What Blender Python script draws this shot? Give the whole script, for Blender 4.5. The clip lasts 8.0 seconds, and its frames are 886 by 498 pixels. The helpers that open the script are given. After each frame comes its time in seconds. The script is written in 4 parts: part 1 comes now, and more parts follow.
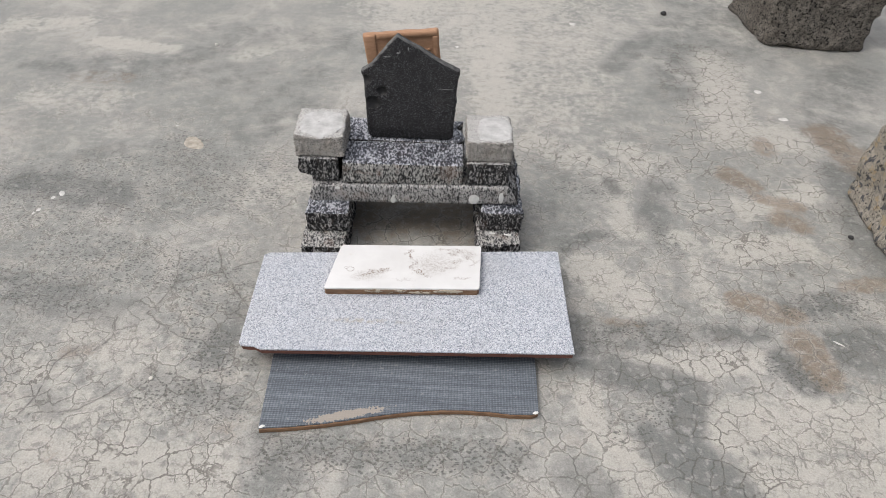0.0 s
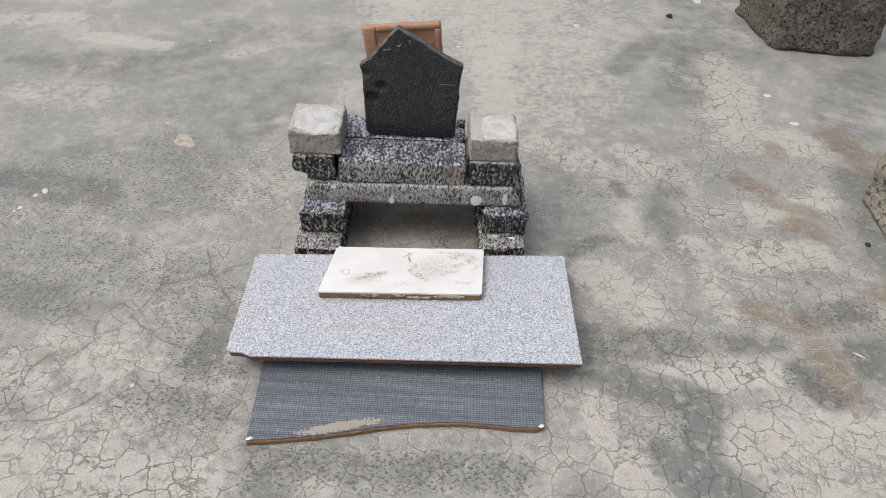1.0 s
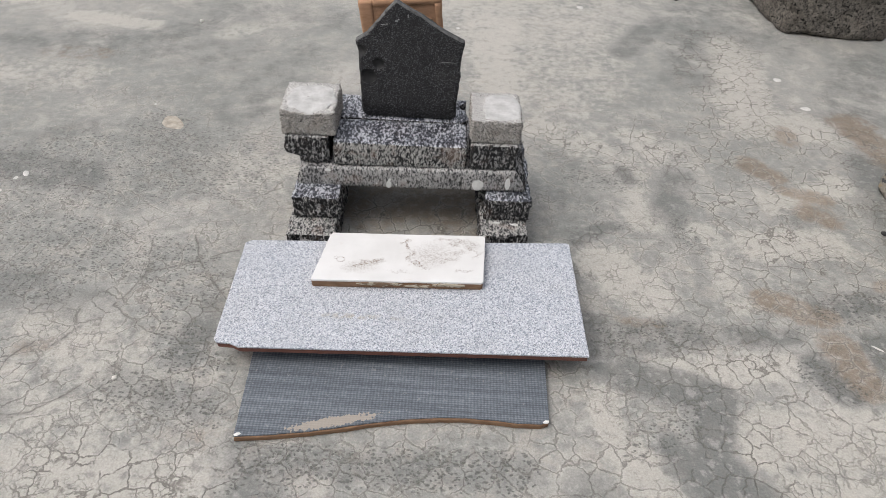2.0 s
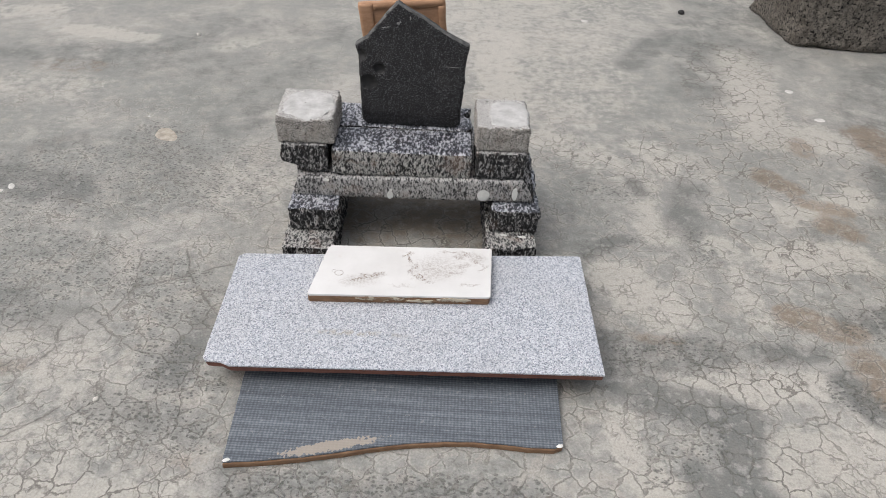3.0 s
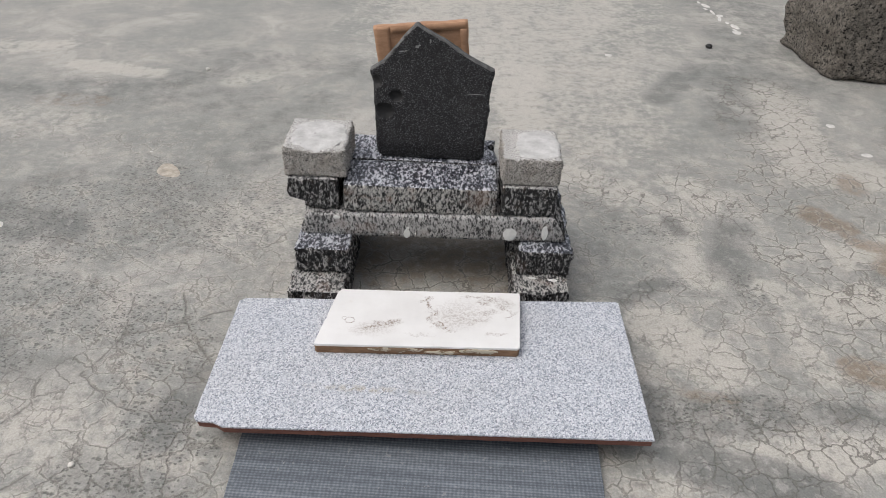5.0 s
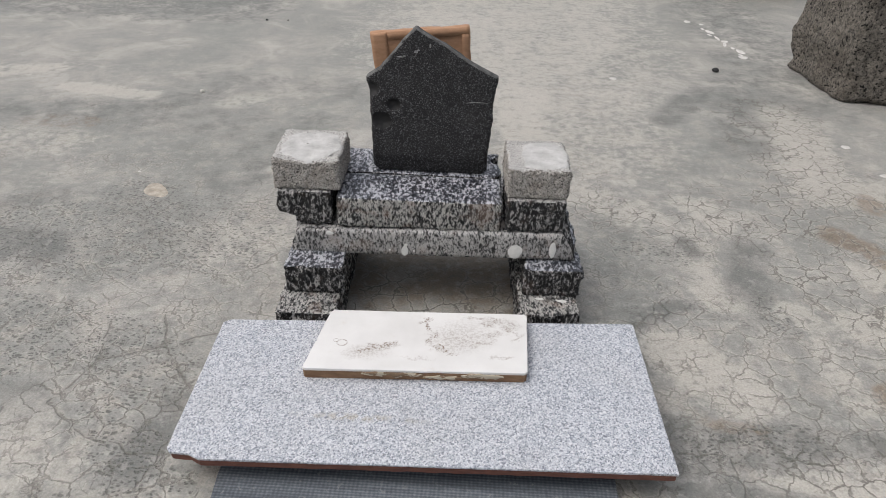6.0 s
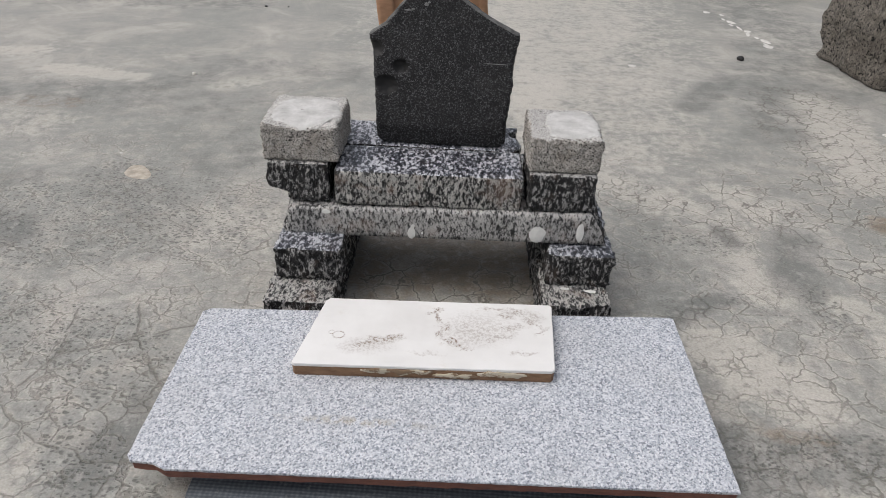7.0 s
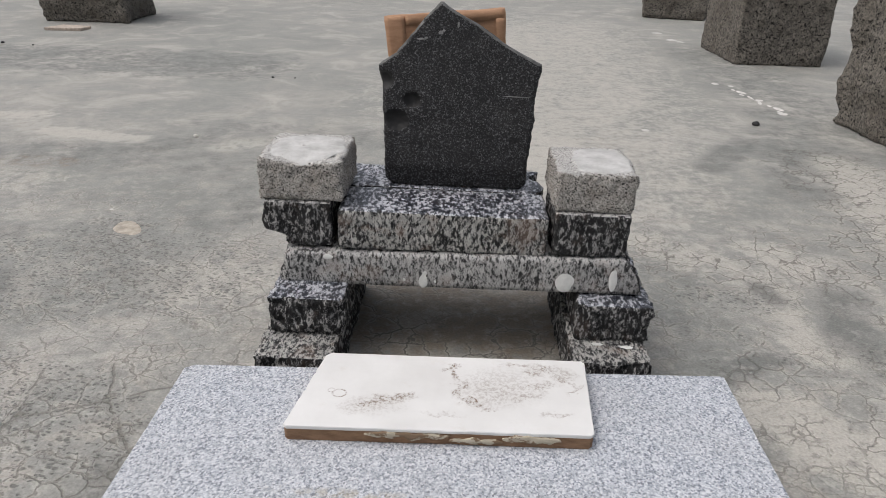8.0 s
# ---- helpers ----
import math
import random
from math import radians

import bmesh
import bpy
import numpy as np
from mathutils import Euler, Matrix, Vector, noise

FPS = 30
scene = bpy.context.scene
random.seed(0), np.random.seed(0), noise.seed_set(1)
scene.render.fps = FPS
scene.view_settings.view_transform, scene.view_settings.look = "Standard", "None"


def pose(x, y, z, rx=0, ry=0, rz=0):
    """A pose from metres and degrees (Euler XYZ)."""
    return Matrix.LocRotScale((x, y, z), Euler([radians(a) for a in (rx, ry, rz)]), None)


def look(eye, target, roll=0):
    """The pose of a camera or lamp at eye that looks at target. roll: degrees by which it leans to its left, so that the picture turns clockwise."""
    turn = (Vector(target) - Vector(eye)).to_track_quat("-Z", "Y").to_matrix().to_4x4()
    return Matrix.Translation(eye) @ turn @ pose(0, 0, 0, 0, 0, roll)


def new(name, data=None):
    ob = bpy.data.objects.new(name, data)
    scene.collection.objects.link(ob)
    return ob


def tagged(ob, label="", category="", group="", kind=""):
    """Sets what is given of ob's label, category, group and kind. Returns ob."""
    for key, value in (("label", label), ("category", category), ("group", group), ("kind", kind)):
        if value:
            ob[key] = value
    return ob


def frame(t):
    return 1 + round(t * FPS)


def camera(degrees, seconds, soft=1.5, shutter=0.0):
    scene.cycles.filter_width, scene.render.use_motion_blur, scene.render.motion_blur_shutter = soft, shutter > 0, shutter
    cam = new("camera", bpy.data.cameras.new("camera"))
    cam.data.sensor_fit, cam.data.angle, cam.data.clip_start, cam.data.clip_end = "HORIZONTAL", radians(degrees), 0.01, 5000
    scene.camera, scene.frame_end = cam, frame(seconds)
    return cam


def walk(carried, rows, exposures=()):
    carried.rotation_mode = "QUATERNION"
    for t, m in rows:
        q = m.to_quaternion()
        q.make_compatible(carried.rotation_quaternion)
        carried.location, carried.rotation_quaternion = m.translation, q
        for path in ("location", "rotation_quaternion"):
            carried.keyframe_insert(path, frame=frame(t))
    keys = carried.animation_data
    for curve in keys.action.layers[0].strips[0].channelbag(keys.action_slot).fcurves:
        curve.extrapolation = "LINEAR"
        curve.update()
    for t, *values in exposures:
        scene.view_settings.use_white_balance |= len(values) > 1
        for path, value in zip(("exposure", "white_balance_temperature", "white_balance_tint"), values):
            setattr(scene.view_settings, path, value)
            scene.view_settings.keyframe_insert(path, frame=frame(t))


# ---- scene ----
import itertools

cam = camera(65.2, 8.0, 0.8)
PATH = [
    (0, (0.051, 0.018, 1.012), (0.025, 1.495, -0.336), 1.8),
    (0.5, (0.044, 0.05, 0.974), (0.022, 1.514, -0.389), 2.1),
    (1, (0.042, 0.06, 0.958), (0.026, 1.555, -0.371), 2.6),
    (1.5, (0.04, 0.076, 0.933), (0.033, 1.553, -0.416), 3.1),
    (1.7, (0.039, 0.086, 0.924), (0.035, 1.559, -0.429), 3.2),
    (2.8, (0.03, 0.132, 0.865), (0.021, 1.649, -0.438), 3.0),
    (3, (0.031, 0.137, 0.85), (0.021, 1.662, -0.444), 2.9),
    (3.5, (0.029, 0.16, 0.819), (0.012, 1.674, -0.487), 2.4),
    (4, (0.024, 0.189, 0.804), (-0.015, 1.753, -0.442), 2.2),
    (4.5, (0.019, 0.199, 0.785), (-0.018, 1.777, -0.443), 2.3),
    (4.7, (0.014, 0.213, 0.784), (-0.036, 1.796, -0.438), 2.1),
    (5.8, (0.017, 0.259, 0.716), (-0.041, 1.917, -0.401), 2.0),
    (6, (0.015, 0.273, 0.703), (-0.047, 1.937, -0.405), 1.9),
    (6.5, (0.01, 0.314, 0.655), (-0.057, 1.983, -0.445), 2.1),
    (7, (0.0, 0.359, 0.599), (-0.07, 2.039, -0.484), 2.2),
    (7.5, (-0.013, 0.391, 0.544), (-0.058, 2.14, -0.426), 3.5),
    (8, (-0.016, 0.421, 0.506), (-0.109, 2.222, -0.359), 1.9),
]
walk(cam, [(t, look(eye, target, roll)) for t, eye, target, roll in PATH],
     [(0.0, -0.03), (4.5, -0.12), (8.0, -0.2)])

# ---------- light ----------
world = bpy.data.worlds.new("overcast_sky")
scene.world = world
world.use_nodes = True
wn = world.node_tree.nodes
sky = wn.new("ShaderNodeTexSky")
sky.sky_type = "NISHITA"
sky.sun_disc = False
sky.sun_elevation = radians(58)
sky.sun_rotation = radians(-110)
sky.air_density = 1.0
sky.dust_density = 6.0
sky.ozone_density = 0.3
wn["Background"].inputs["Strength"].default_value = 0.13
grey = wn.new("ShaderNodeHueSaturation")
grey.inputs["Saturation"].default_value = 0.45
world.node_tree.links.new(sky.outputs["Color"], grey.inputs["Color"])
world.node_tree.links.new(grey.outputs["Color"], wn["Background"].inputs["Color"])

sun = new("sun", bpy.data.lights.new("sun", "SUN"))
sun.data.energy = 1.5
sun.data.angle = radians(65)
sun.data.color = (0.972, 0.958, 1.0)
# the brightest part of the cloud stands high and to the left
sun.matrix_world = look((-1.1, 0.25, 4.0), (0, 0, 0))


# ---------- materials ----------
class Mat:
    """A small builder of node materials."""

    def __init__(self, name, rough=0.7, spread=True):
        self.m = bpy.data.materials.new(name)
        self.m.use_nodes = True
        self.t = self.m.node_tree
        self.b = self.t.nodes["Principled BSDF"]
        self.b.inputs["Roughness"].default_value = rough
        tc = self.t.nodes.new("ShaderNodeTexCoord")
        self.co = tc.outputs["Object"]
        if spread:
            info = self.t.nodes.new("ShaderNodeObjectInfo")
            k = self.math("MULTIPLY", info.outputs["Random"], 7.3)
            self.co = self.vec("ADD", self.co, k)

    def link(self, a, b):
        if hasattr(a, "is_output"):
            self.t.links.new(a, b)
        else:
            b.default_value = a

    def math(self, op, a, b=0.0, clamp=False):
        n = self.t.nodes.new("ShaderNodeMath")
        n.operation, n.use_clamp = op, clamp
        self.link(a, n.inputs[0])
        self.link(b, n.inputs[1])
        return n.outputs[0]

    def vec(self, op, a, b):
        n = self.t.nodes.new("ShaderNodeVectorMath")
        n.operation = op
        self.link(a, n.inputs[0])
        self.link(b, n.inputs[1])
        return n.outputs["Vector"]

    def noise(self, scale, detail=4.0, rough=0.55, co=None, colour=False, distort=0.0):
        n = self.t.nodes.new("ShaderNodeTexNoise")
        self.link(co if co is not None else self.co, n.inputs["Vector"])
        n.inputs["Scale"].default_value = scale
        n.inputs["Detail"].default_value = detail
        n.inputs["Roughness"].default_value = rough
        n.inputs["Distortion"].default_value = distort
        return n.outputs["Color" if colour else "Fac"]

    def cells(self, scale, feature="F1", co=None, out="Distance"):
        n = self.t.nodes.new("ShaderNodeTexVoronoi")
        n.feature = feature
        self.link(co if co is not None else self.co, n.inputs["Vector"])
        n.inputs["Scale"].default_value = scale
        return n.outputs[out]

    def stretch(self, s, turn=(0, 0, 0), co=None):
        n = self.t.nodes.new("ShaderNodeMapping")
        self.link(co if co is not None else self.co, n.inputs["Vector"])
        n.inputs["Scale"].default_value = s
        n.inputs["Rotation"].default_value = [radians(a) for a in turn]
        return n.outputs["Vector"]

    def step(self, v, lo, hi):
        """0 below lo, 1 above hi, smooth between; lo > hi turns it round."""
        n = self.t.nodes.new("ShaderNodeMapRange")
        n.interpolation_type = "SMOOTHSTEP"
        self.link(v, n.inputs["Value"])
        a, b, c, d = (lo, hi, 0.0, 1.0) if lo < hi else (hi, lo, 1.0, 0.0)
        for key, x in zip(("From Min", "From Max", "To Min", "To Max"), (a, b, c, d)):
            n.inputs[key].default_value = x
        return n.outputs["Result"]

    def ramp(self, v, stops):
        n = self.t.nodes.new("ShaderNodeValToRGB")
        self.link(v, n.inputs["Fac"])
        e = n.color_ramp.elements
        while len(e) < len(stops):
            e.new(0.5)
        for el, (p, c) in zip(e, stops):
            el.position, el.color = p, (*c, 1)
        return n.outputs["Color"]

    def mix(self, f, a, b, blend="MIX"):
        n = self.t.nodes.new("ShaderNodeMix")
        n.data_type, n.blend_type = "RGBA", blend
        self.link(f, n.inputs[0])
        for v, s in ((a, n.inputs[6]), (b, n.inputs[7])):
            self.link((*v, 1) if isinstance(v, tuple) else v, s)
        return n.outputs[2]

    def bump(self, h, metres, strength=1.0):
        n = self.t.nodes.new("ShaderNodeBump")
        n.inputs["Distance"].default_value = metres
        n.inputs["Strength"].default_value = strength
        self.link(h, n.inputs["Height"])
        old = self.b.inputs["Normal"]
        if old.is_linked:
            self.t.links.new(old.links[0].from_socket, n.inputs["Normal"])
        self.t.links.new(n.outputs["Normal"], old)

    def out(self, colour, rough=None):
        self.link(colour, self.b.inputs["Base Color"])
        if rough is not None:
            self.link(rough, self.b.inputs["Roughness"])
        return self.m


def concrete_floor():
    m = Mat("weathered_cement_floor", 0.72, spread=False)
    m.b.inputs["Specular IOR Level"].default_value = 0.35


    def layer(name):
        n = m.t.nodes.new("ShaderNodeAttribute")
        n.attribute_name = name
        return n.outputs["Fac"]

    def wobble(scale, detail, metres):
        w = m.vec("SCALE", m.vec("SUBTRACT", m.noise(scale, detail, 0.55, colour=True), (0.5, 0.5, 0.5)), (0, 0, 0))
        w.node.inputs["Scale"].default_value = metres
        return w

    big = m.noise(1.3, 5, 0.62, distort=0.6)
    mid = m.noise(5.5, 7, 0.66, distort=0.8)
    fine = m.noise(55, 6, 0.62)
    grain = m.noise(300, 3, 0.6)
    c = m.ramp(m.math("ADD", m.math("MULTIPLY", big, 0.4), m.math("MULTIPLY", mid, 0.6)), [
        (0.36, (0.22, 0.224, 0.207)), (0.46, (0.268, 0.27, 0.25)), (0.54, (0.318, 0.311, 0.286)), (0.66, (0.4, 0.386, 0.35))])
    # pinkish laitance and grey-green growth in small drifts
    drift = m.noise(19, 6, 0.68)
    worked = m.math("ADD", m.math("MULTIPLY", layer("worked"), 0.85), 0.15)
    c = m.mix(m.math("MULTIPLY", m.step(drift, 0.5, 0.62), m.math("MULTIPLY", worked, 0.5)), c, (0.42, 0.385, 0.34))
    c = m.mix(m.math("MULTIPLY", m.step(drift, 0.48, 0.36), m.math("MULTIPLY", worked, 0.5)), c, (0.2, 0.206, 0.188))
    # stains with ragged edges, and painted shade and sheen, each in its own place
    ragged = m.math("ADD", m.math("MULTIPLY", m.math("SUBTRACT", m.noise(17, 7, 0.7), 0.5), 1.7), m.math("MULTIPLY", m.math("SUBTRACT", fine, 0.5), 1.3))
    for name, col, k in (("pale", (0.465, 0.443, 0.396), 0.74), ("damp_and_shade", (0.145, 0.15, 0.142), 0.78), ("rust_brown", (0.205, 0.155, 0.108), 0.7)):
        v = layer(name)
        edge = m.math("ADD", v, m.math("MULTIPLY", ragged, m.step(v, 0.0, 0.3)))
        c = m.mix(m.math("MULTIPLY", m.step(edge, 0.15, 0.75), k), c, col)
    c = m.mix(m.math("MULTIPLY", m.step(mid, 0.52, 0.64), 0.3), c, (0.465, 0.447, 0.412))
    c = m.mix(m.math("MULTIPLY", m.step(fine, 0.51, 0.66), m.math("MULTIPLY", worked, 0.4)), c, (0.475, 0.457, 0.42))
    c = m.mix(m.math("MULTIPLY", m.step(fine, 0.48, 0.33), m.math("MULTIPLY", worked, 0.5)), c, (0.17, 0.165, 0.152))
    # pitted places: short dark flecks in drifts
    pco = m.vec("ADD", m.stretch((1, 1.45, 1), (0, 0, 24)), m.vec("MULTIPLY", m.noise(90, 3, 0.6, colour=True), (0.011, 0.011, 0)))
    loose = m.math("MAXIMUM", layer("pitted"), m.math("MULTIPLY", m.step(m.noise(3.3, 5, 0.65, co=m.vec("ADD", m.co, (1.3, 0.4, 0))), 0.5, 0.6), m.math("MULTIPLY", layer("worked"), 0.42)))
    pits = 0.0
    for size, reach, share in ((82, 0.42, 0.38), (145, 0.45, 0.3)):
        spot = m.step(m.cells(size, co=pco), reach, reach * 0.4)
        some = m.step(m.cells(size, co=pco, out="Color"), share, share + 0.08)
        pits = m.math("MAXIMUM", pits, m.math("MULTIPLY", spot, some))
    pits = m.math("MULTIPLY", pits, m.step(m.math("ADD", loose, m.math("MULTIPLY", m.math("SUBTRACT", m.noise(22, 4, 0.6), 0.5), 1.1)), 0.3, 0.6))
    c = m.mix(m.math("MULTIPLY", pits, 0.72), c, (0.105, 0.105, 0.097))
    # crazing: nets of hair cracks at two sizes
    cco = m.vec("ADD", m.co, wobble(75, 3, 0.015))
    net_d = m.cells(27, "DISTANCE_TO_EDGE", cco)
    tiny_d = m.cells(62, "DISTANCE_TO_EDGE", cco)
    craze = m.step(m.math("ADD", m.math("MAXIMUM", layer("crazed"), m.math("MULTIPLY", layer("worked"), 0.55)), m.math("MULTIPLY", m.math("SUBTRACT", m.noise(9, 4, 0.6), 0.5), 1.1)), 0.2, 0.5)
    broken = m.step(m.noise(16, 4, 0.65), 0.38, 0.5)
    net = m.math("MULTIPLY", m.step(net_d, 0.046, 0.01), craze)
    tiny = m.math("MULTIPLY", m.step(tiny_d, 0.05, 0.01), m.math("MULTIPLY", craze, m.step(m.noise(7, 4, 0.6, co=m.vec("ADD", m.co, (3, 7, 0))), 0.45, 0.56)))
    hair = m.math("MULTIPLY", m.math("MAXIMUM", net, m.math("MULTIPLY", tiny, 0.7)), broken)
    # long cracks that cross the floor
    n = m.t.nodes.new("ShaderNodeAttribute")
    n.attribute_name = "beside_crack"
    n2 = m.t.nodes.new("ShaderNodeVectorMath")
    n2.operation = "LENGTH"
    m.link(m.vec("MULTIPLY", m.vec("ADD", n.outputs["Vector"], wobble(30, 3, 0.016)), (1, 1, 0)), n2.inputs[0])
    far = m.math("ADD", n2.outputs["Value"], m.step(layer("off_crack"), 0.012, 0.03))
    long = m.step(far, 0.0026, 0.0008)
    cracks = m.math("MAXIMUM", hair, long)
    rim = m.math("MULTIPLY", m.step(net_d, 0.13, 0.04), m.math("MULTIPLY", craze, m.math("MULTIPLY", broken, m.step(layer("damp_and_shade"), 0.5, 0.1))))
    c = m.mix(m.math("MULTIPLY", rim, 0.27), c, (0.52, 0.495, 0.445))
    c = m.mix(m.math("MULTIPLY", m.step(far, 0.009, 0.002), 0.2), c, (0.2, 0.195, 0.175))
    c = m.mix(m.math("MULTIPLY", cracks, m.math("ADD", m.math("MULTIPLY", layer("crazed"), 0.24), 0.53)), c, (0.125, 0.118, 0.102))
    c = m.mix(0.42, c, m.mix(1.0, c, m.ramp(grain, [(0.3, (0.6, 0.6, 0.6)), (0.7, (1.38, 1.38, 1.38))]), "MULTIPLY"))
    m.bump(mid, 0.004, 0.5)
    m.bump(grain, 0.0006, 0.4)
    m.bump(m.math("SUBTRACT", fine, m.math("ADD", cracks, pits)), 0.0016, 0.7)
    return m.out(c, m.ramp(mid, [(0.3, (0.58, 0.58, 0.58)), (0.7, (0.85, 0.85, 0.85))]))


def granite(name, dark, mid_c, light, rough, split=0.5, broken=0.0, scale=1.0, warm=0.22):
    m = Mat(name, rough)
    co = m.stretch((1, 0.5, 0.5), (20, 36, 20))
    jit = m.vec("ADD", co, m.vec("MULTIPLY", m.noise(420 * scale, 3, 0.6, colour=True), (0.0035, 0.0035, 0.0035)))
    a = m.noise(300 * scale, 5, 0.72, co=co)
    b = m.noise(760 * scale, 3, 0.7)
    w = m.noise(75 * scale, 3, 0.6, co=co)
    g = m.cells(420 * scale, co=jit, out="Color")
    v = m.math("ADD", m.math("MULTIPLY", a, 0.52), m.math("ADD", m.math("MULTIPLY", b, 0.2), m.math("ADD", m.math("MULTIPLY", w, 0.16), m.math("MULTIPLY", g, 0.12))))
    c = m.ramp(v, [(split - 0.045, dark), (split - 0.012, tuple(0.65 * x + 0.35 * y for x, y in zip(dark, mid_c))),
                   (split + 0.012, mid_c), (split + 0.06, light)])
    c = m.mix(0.6, c, m.mix(1.0, c, m.ramp(m.noise(1150, 3, 0.7), [(0.34, (0.5, 0.5, 0.5)), (0.66, (1.5, 1.5, 1.5))]), "MULTIPLY"))
    # feldspar and iron tint in drifts
    c = m.mix(m.math("MULTIPLY", m.step(m.noise(30, 4, 0.6), 0.54, 0.68), warm), c, (0.3, 0.2, 0.15))
    c = m.mix(m.math("MULTIPLY", m.step(m.noise(26, 5, 0.65, co=m.vec("ADD", m.co, (2, 5, 1))), 0.5, 0.7), 0.3), c, tuple(0.7 * x + 0.02 for x in dark))
    if broken:
        m.bump(m.noise(110, 6, 0.7), 0.006, broken)
        m.bump(m.noise(420, 4, 0.65), 0.0018, broken)
    else:
        m.bump(m.noise(600, 2, 0.5), 0.0002, 0.3)
    return m.out(c, m.ramp(b, [(0.3, (rough - 0.08,) * 3), (0.7, (rough + 0.12,) * 3)]))


def black_granite():
    m = Mat("black_granite_slab", 0.6)
    s = m.noise(520, 4, 0.75)
    p = m.cells(640, out="Color")
    c = m.ramp(m.math("ADD", m.math("MULTIPLY", s, 0.68), m.math("MULTIPLY", p, 0.32)), [
        (0.4, (0.003, 0.003, 0.0035)), (0.5, (0.009, 0.009, 0.01)), (0.57, (0.036, 0.036, 0.04)), (0.7, (0.15, 0.15, 0.155))])
    c = m.mix(m.math("MULTIPLY", m.step(m.noise(18, 5, 0.65), 0.5, 0.7), 0.16), c, (0.06, 0.058, 0.055))
    c = m.mix(m.math("MULTIPLY", m.step(m.noise(34, 4, 0.6, co=m.vec("ADD", m.co, (7, 1, 2))), 0.52, 0.66), 0.5), c, (0.005, 0.005, 0.006))
    m.bump(m.noise(240, 4, 0.6), 0.0008, 0.7)
    return m.out(c, m.ramp(s, [(0.3, (0.58,) * 3), (0.7, (0.78,) * 3)]))


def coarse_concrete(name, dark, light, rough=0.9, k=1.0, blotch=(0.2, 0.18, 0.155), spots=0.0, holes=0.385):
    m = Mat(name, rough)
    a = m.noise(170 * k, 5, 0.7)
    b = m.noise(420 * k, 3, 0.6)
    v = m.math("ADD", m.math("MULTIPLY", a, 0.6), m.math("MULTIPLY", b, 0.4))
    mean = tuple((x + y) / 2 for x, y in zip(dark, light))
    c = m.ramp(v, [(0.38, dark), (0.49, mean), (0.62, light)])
    c = m.mix(m.math("MULTIPLY", m.step(m.noise(14 * k, 5, 0.65), 0.46, 0.68), 0.5), c, blotch)
    pit = m.step(m.noise(230 * k, 2, 0.5, co=m.vec("ADD", m.co, (4, 4, 4))), holes, holes - 0.055)
    c = m.mix(pit, c, tuple(0.3 * x for x in dark))
    if spots:
        f = m.math("MULTIPLY", m.step(m.noise(105 * k, 3, 0.6, co=m.stretch((1, 1, 0.7), (0, 30, 0))), 0.56, 0.59), spots)
        c = m.mix(f, c, (0.045, 0.052, 0.066))
        f = m.math("MULTIPLY", m.step(m.noise(60 * k, 4, 0.6, co=m.vec("ADD", m.co, (8, 3, 5))), 0.58, 0.66), 0.6)
        c = m.mix(f, c, (0.42, 0.31, 0.17))
    m.bump(m.math("SUBTRACT", v, m.math("MULTIPLY", pit, 0.4)), 0.004 / k, 1.0)
    m.bump(m.noise(40 * k, 4, 0.6), 0.006 / k, 0.5)
    return m.out(c)


def skim_cement():
    m = Mat("pale_cement_skim", 0.85)
    c = m.ramp(m.noise(45, 5, 0.65), [(0.3, (0.36, 0.357, 0.345)), (0.55, (0.5, 0.497, 0.483)), (0.75, (0.62, 0.615, 0.597))])
    c = m.mix(m.math("MULTIPLY", m.step(m.noise(190, 3), 0.58, 0.7), 0.35), c, (0.38, 0.37, 0.35))
    m.bump(m.noise(120, 5, 0.6), 0.0012, 0.6)
    return m.out(c)


def speckled_glaze():
    m = Mat("speckled_grey_glaze", 0.42, spread=False)
    a = m.math("ADD", m.math("MULTIPLY", m.cells(530, out="Color"), 0.42), m.math("MULTIPLY", m.noise(410, 3, 0.6), 0.58))
    b = m.noise(620, 2, 0.5, co=m.vec("ADD", m.co, (5, 1, 3)))
    c = m.ramp(a, [(0.32, (0.155, 0.172, 0.208)), (0.43, (0.35, 0.374, 0.417)), (0.54, (0.485, 0.51, 0.55)), (0.67, (0.65, 0.662, 0.685))])
    c = m.mix(m.math("MULTIPLY", m.step(b, 0.6, 0.68), 0.5), c, (0.23, 0.2, 0.19))
    c = m.mix(m.math("MULTIPLY", m.step(m.noise(7, 4, 0.6), 0.4, 0.75), 0.16), c, (0.36, 0.34, 0.31))
    # a faint ochre drag mark along the middle
    q = m.stretch((9, 110, 0), (0, 0, 0), m.vec("SUBTRACT", m.co, (-0.105, 0.865, 0)))
    n = m.t.nodes.new("ShaderNodeVectorMath")
    n.operation = "LENGTH"
    m.link(q, n.inputs[0])
    mark = m.math("MULTIPLY", m.step(n.outputs["Value"], 1.0, 0.2), m.step(m.noise(70, 4, 0.7), 0.45, 0.6))
    c = m.mix(m.math("MULTIPLY", mark, 0.4), c, (0.36, 0.29, 0.17))
    return m.out(c)


def fired_clay(name, a, b, patch=None):
    m = Mat(name, 0.88)
    c = m.ramp(m.noise(60, 5, 0.65, co=m.stretch((1, 1, 3))), [(0.3, a), (0.7, b)])
    if patch:
        c = m.mix(m.step(m.noise(38, 4, 0.65, co=m.stretch((1, 1, 1.6))), 0.5, 0.56), c, patch)
    m.bump(m.noise(260, 4, 0.6), 0.0009, 0.7)
    return m.out(c)


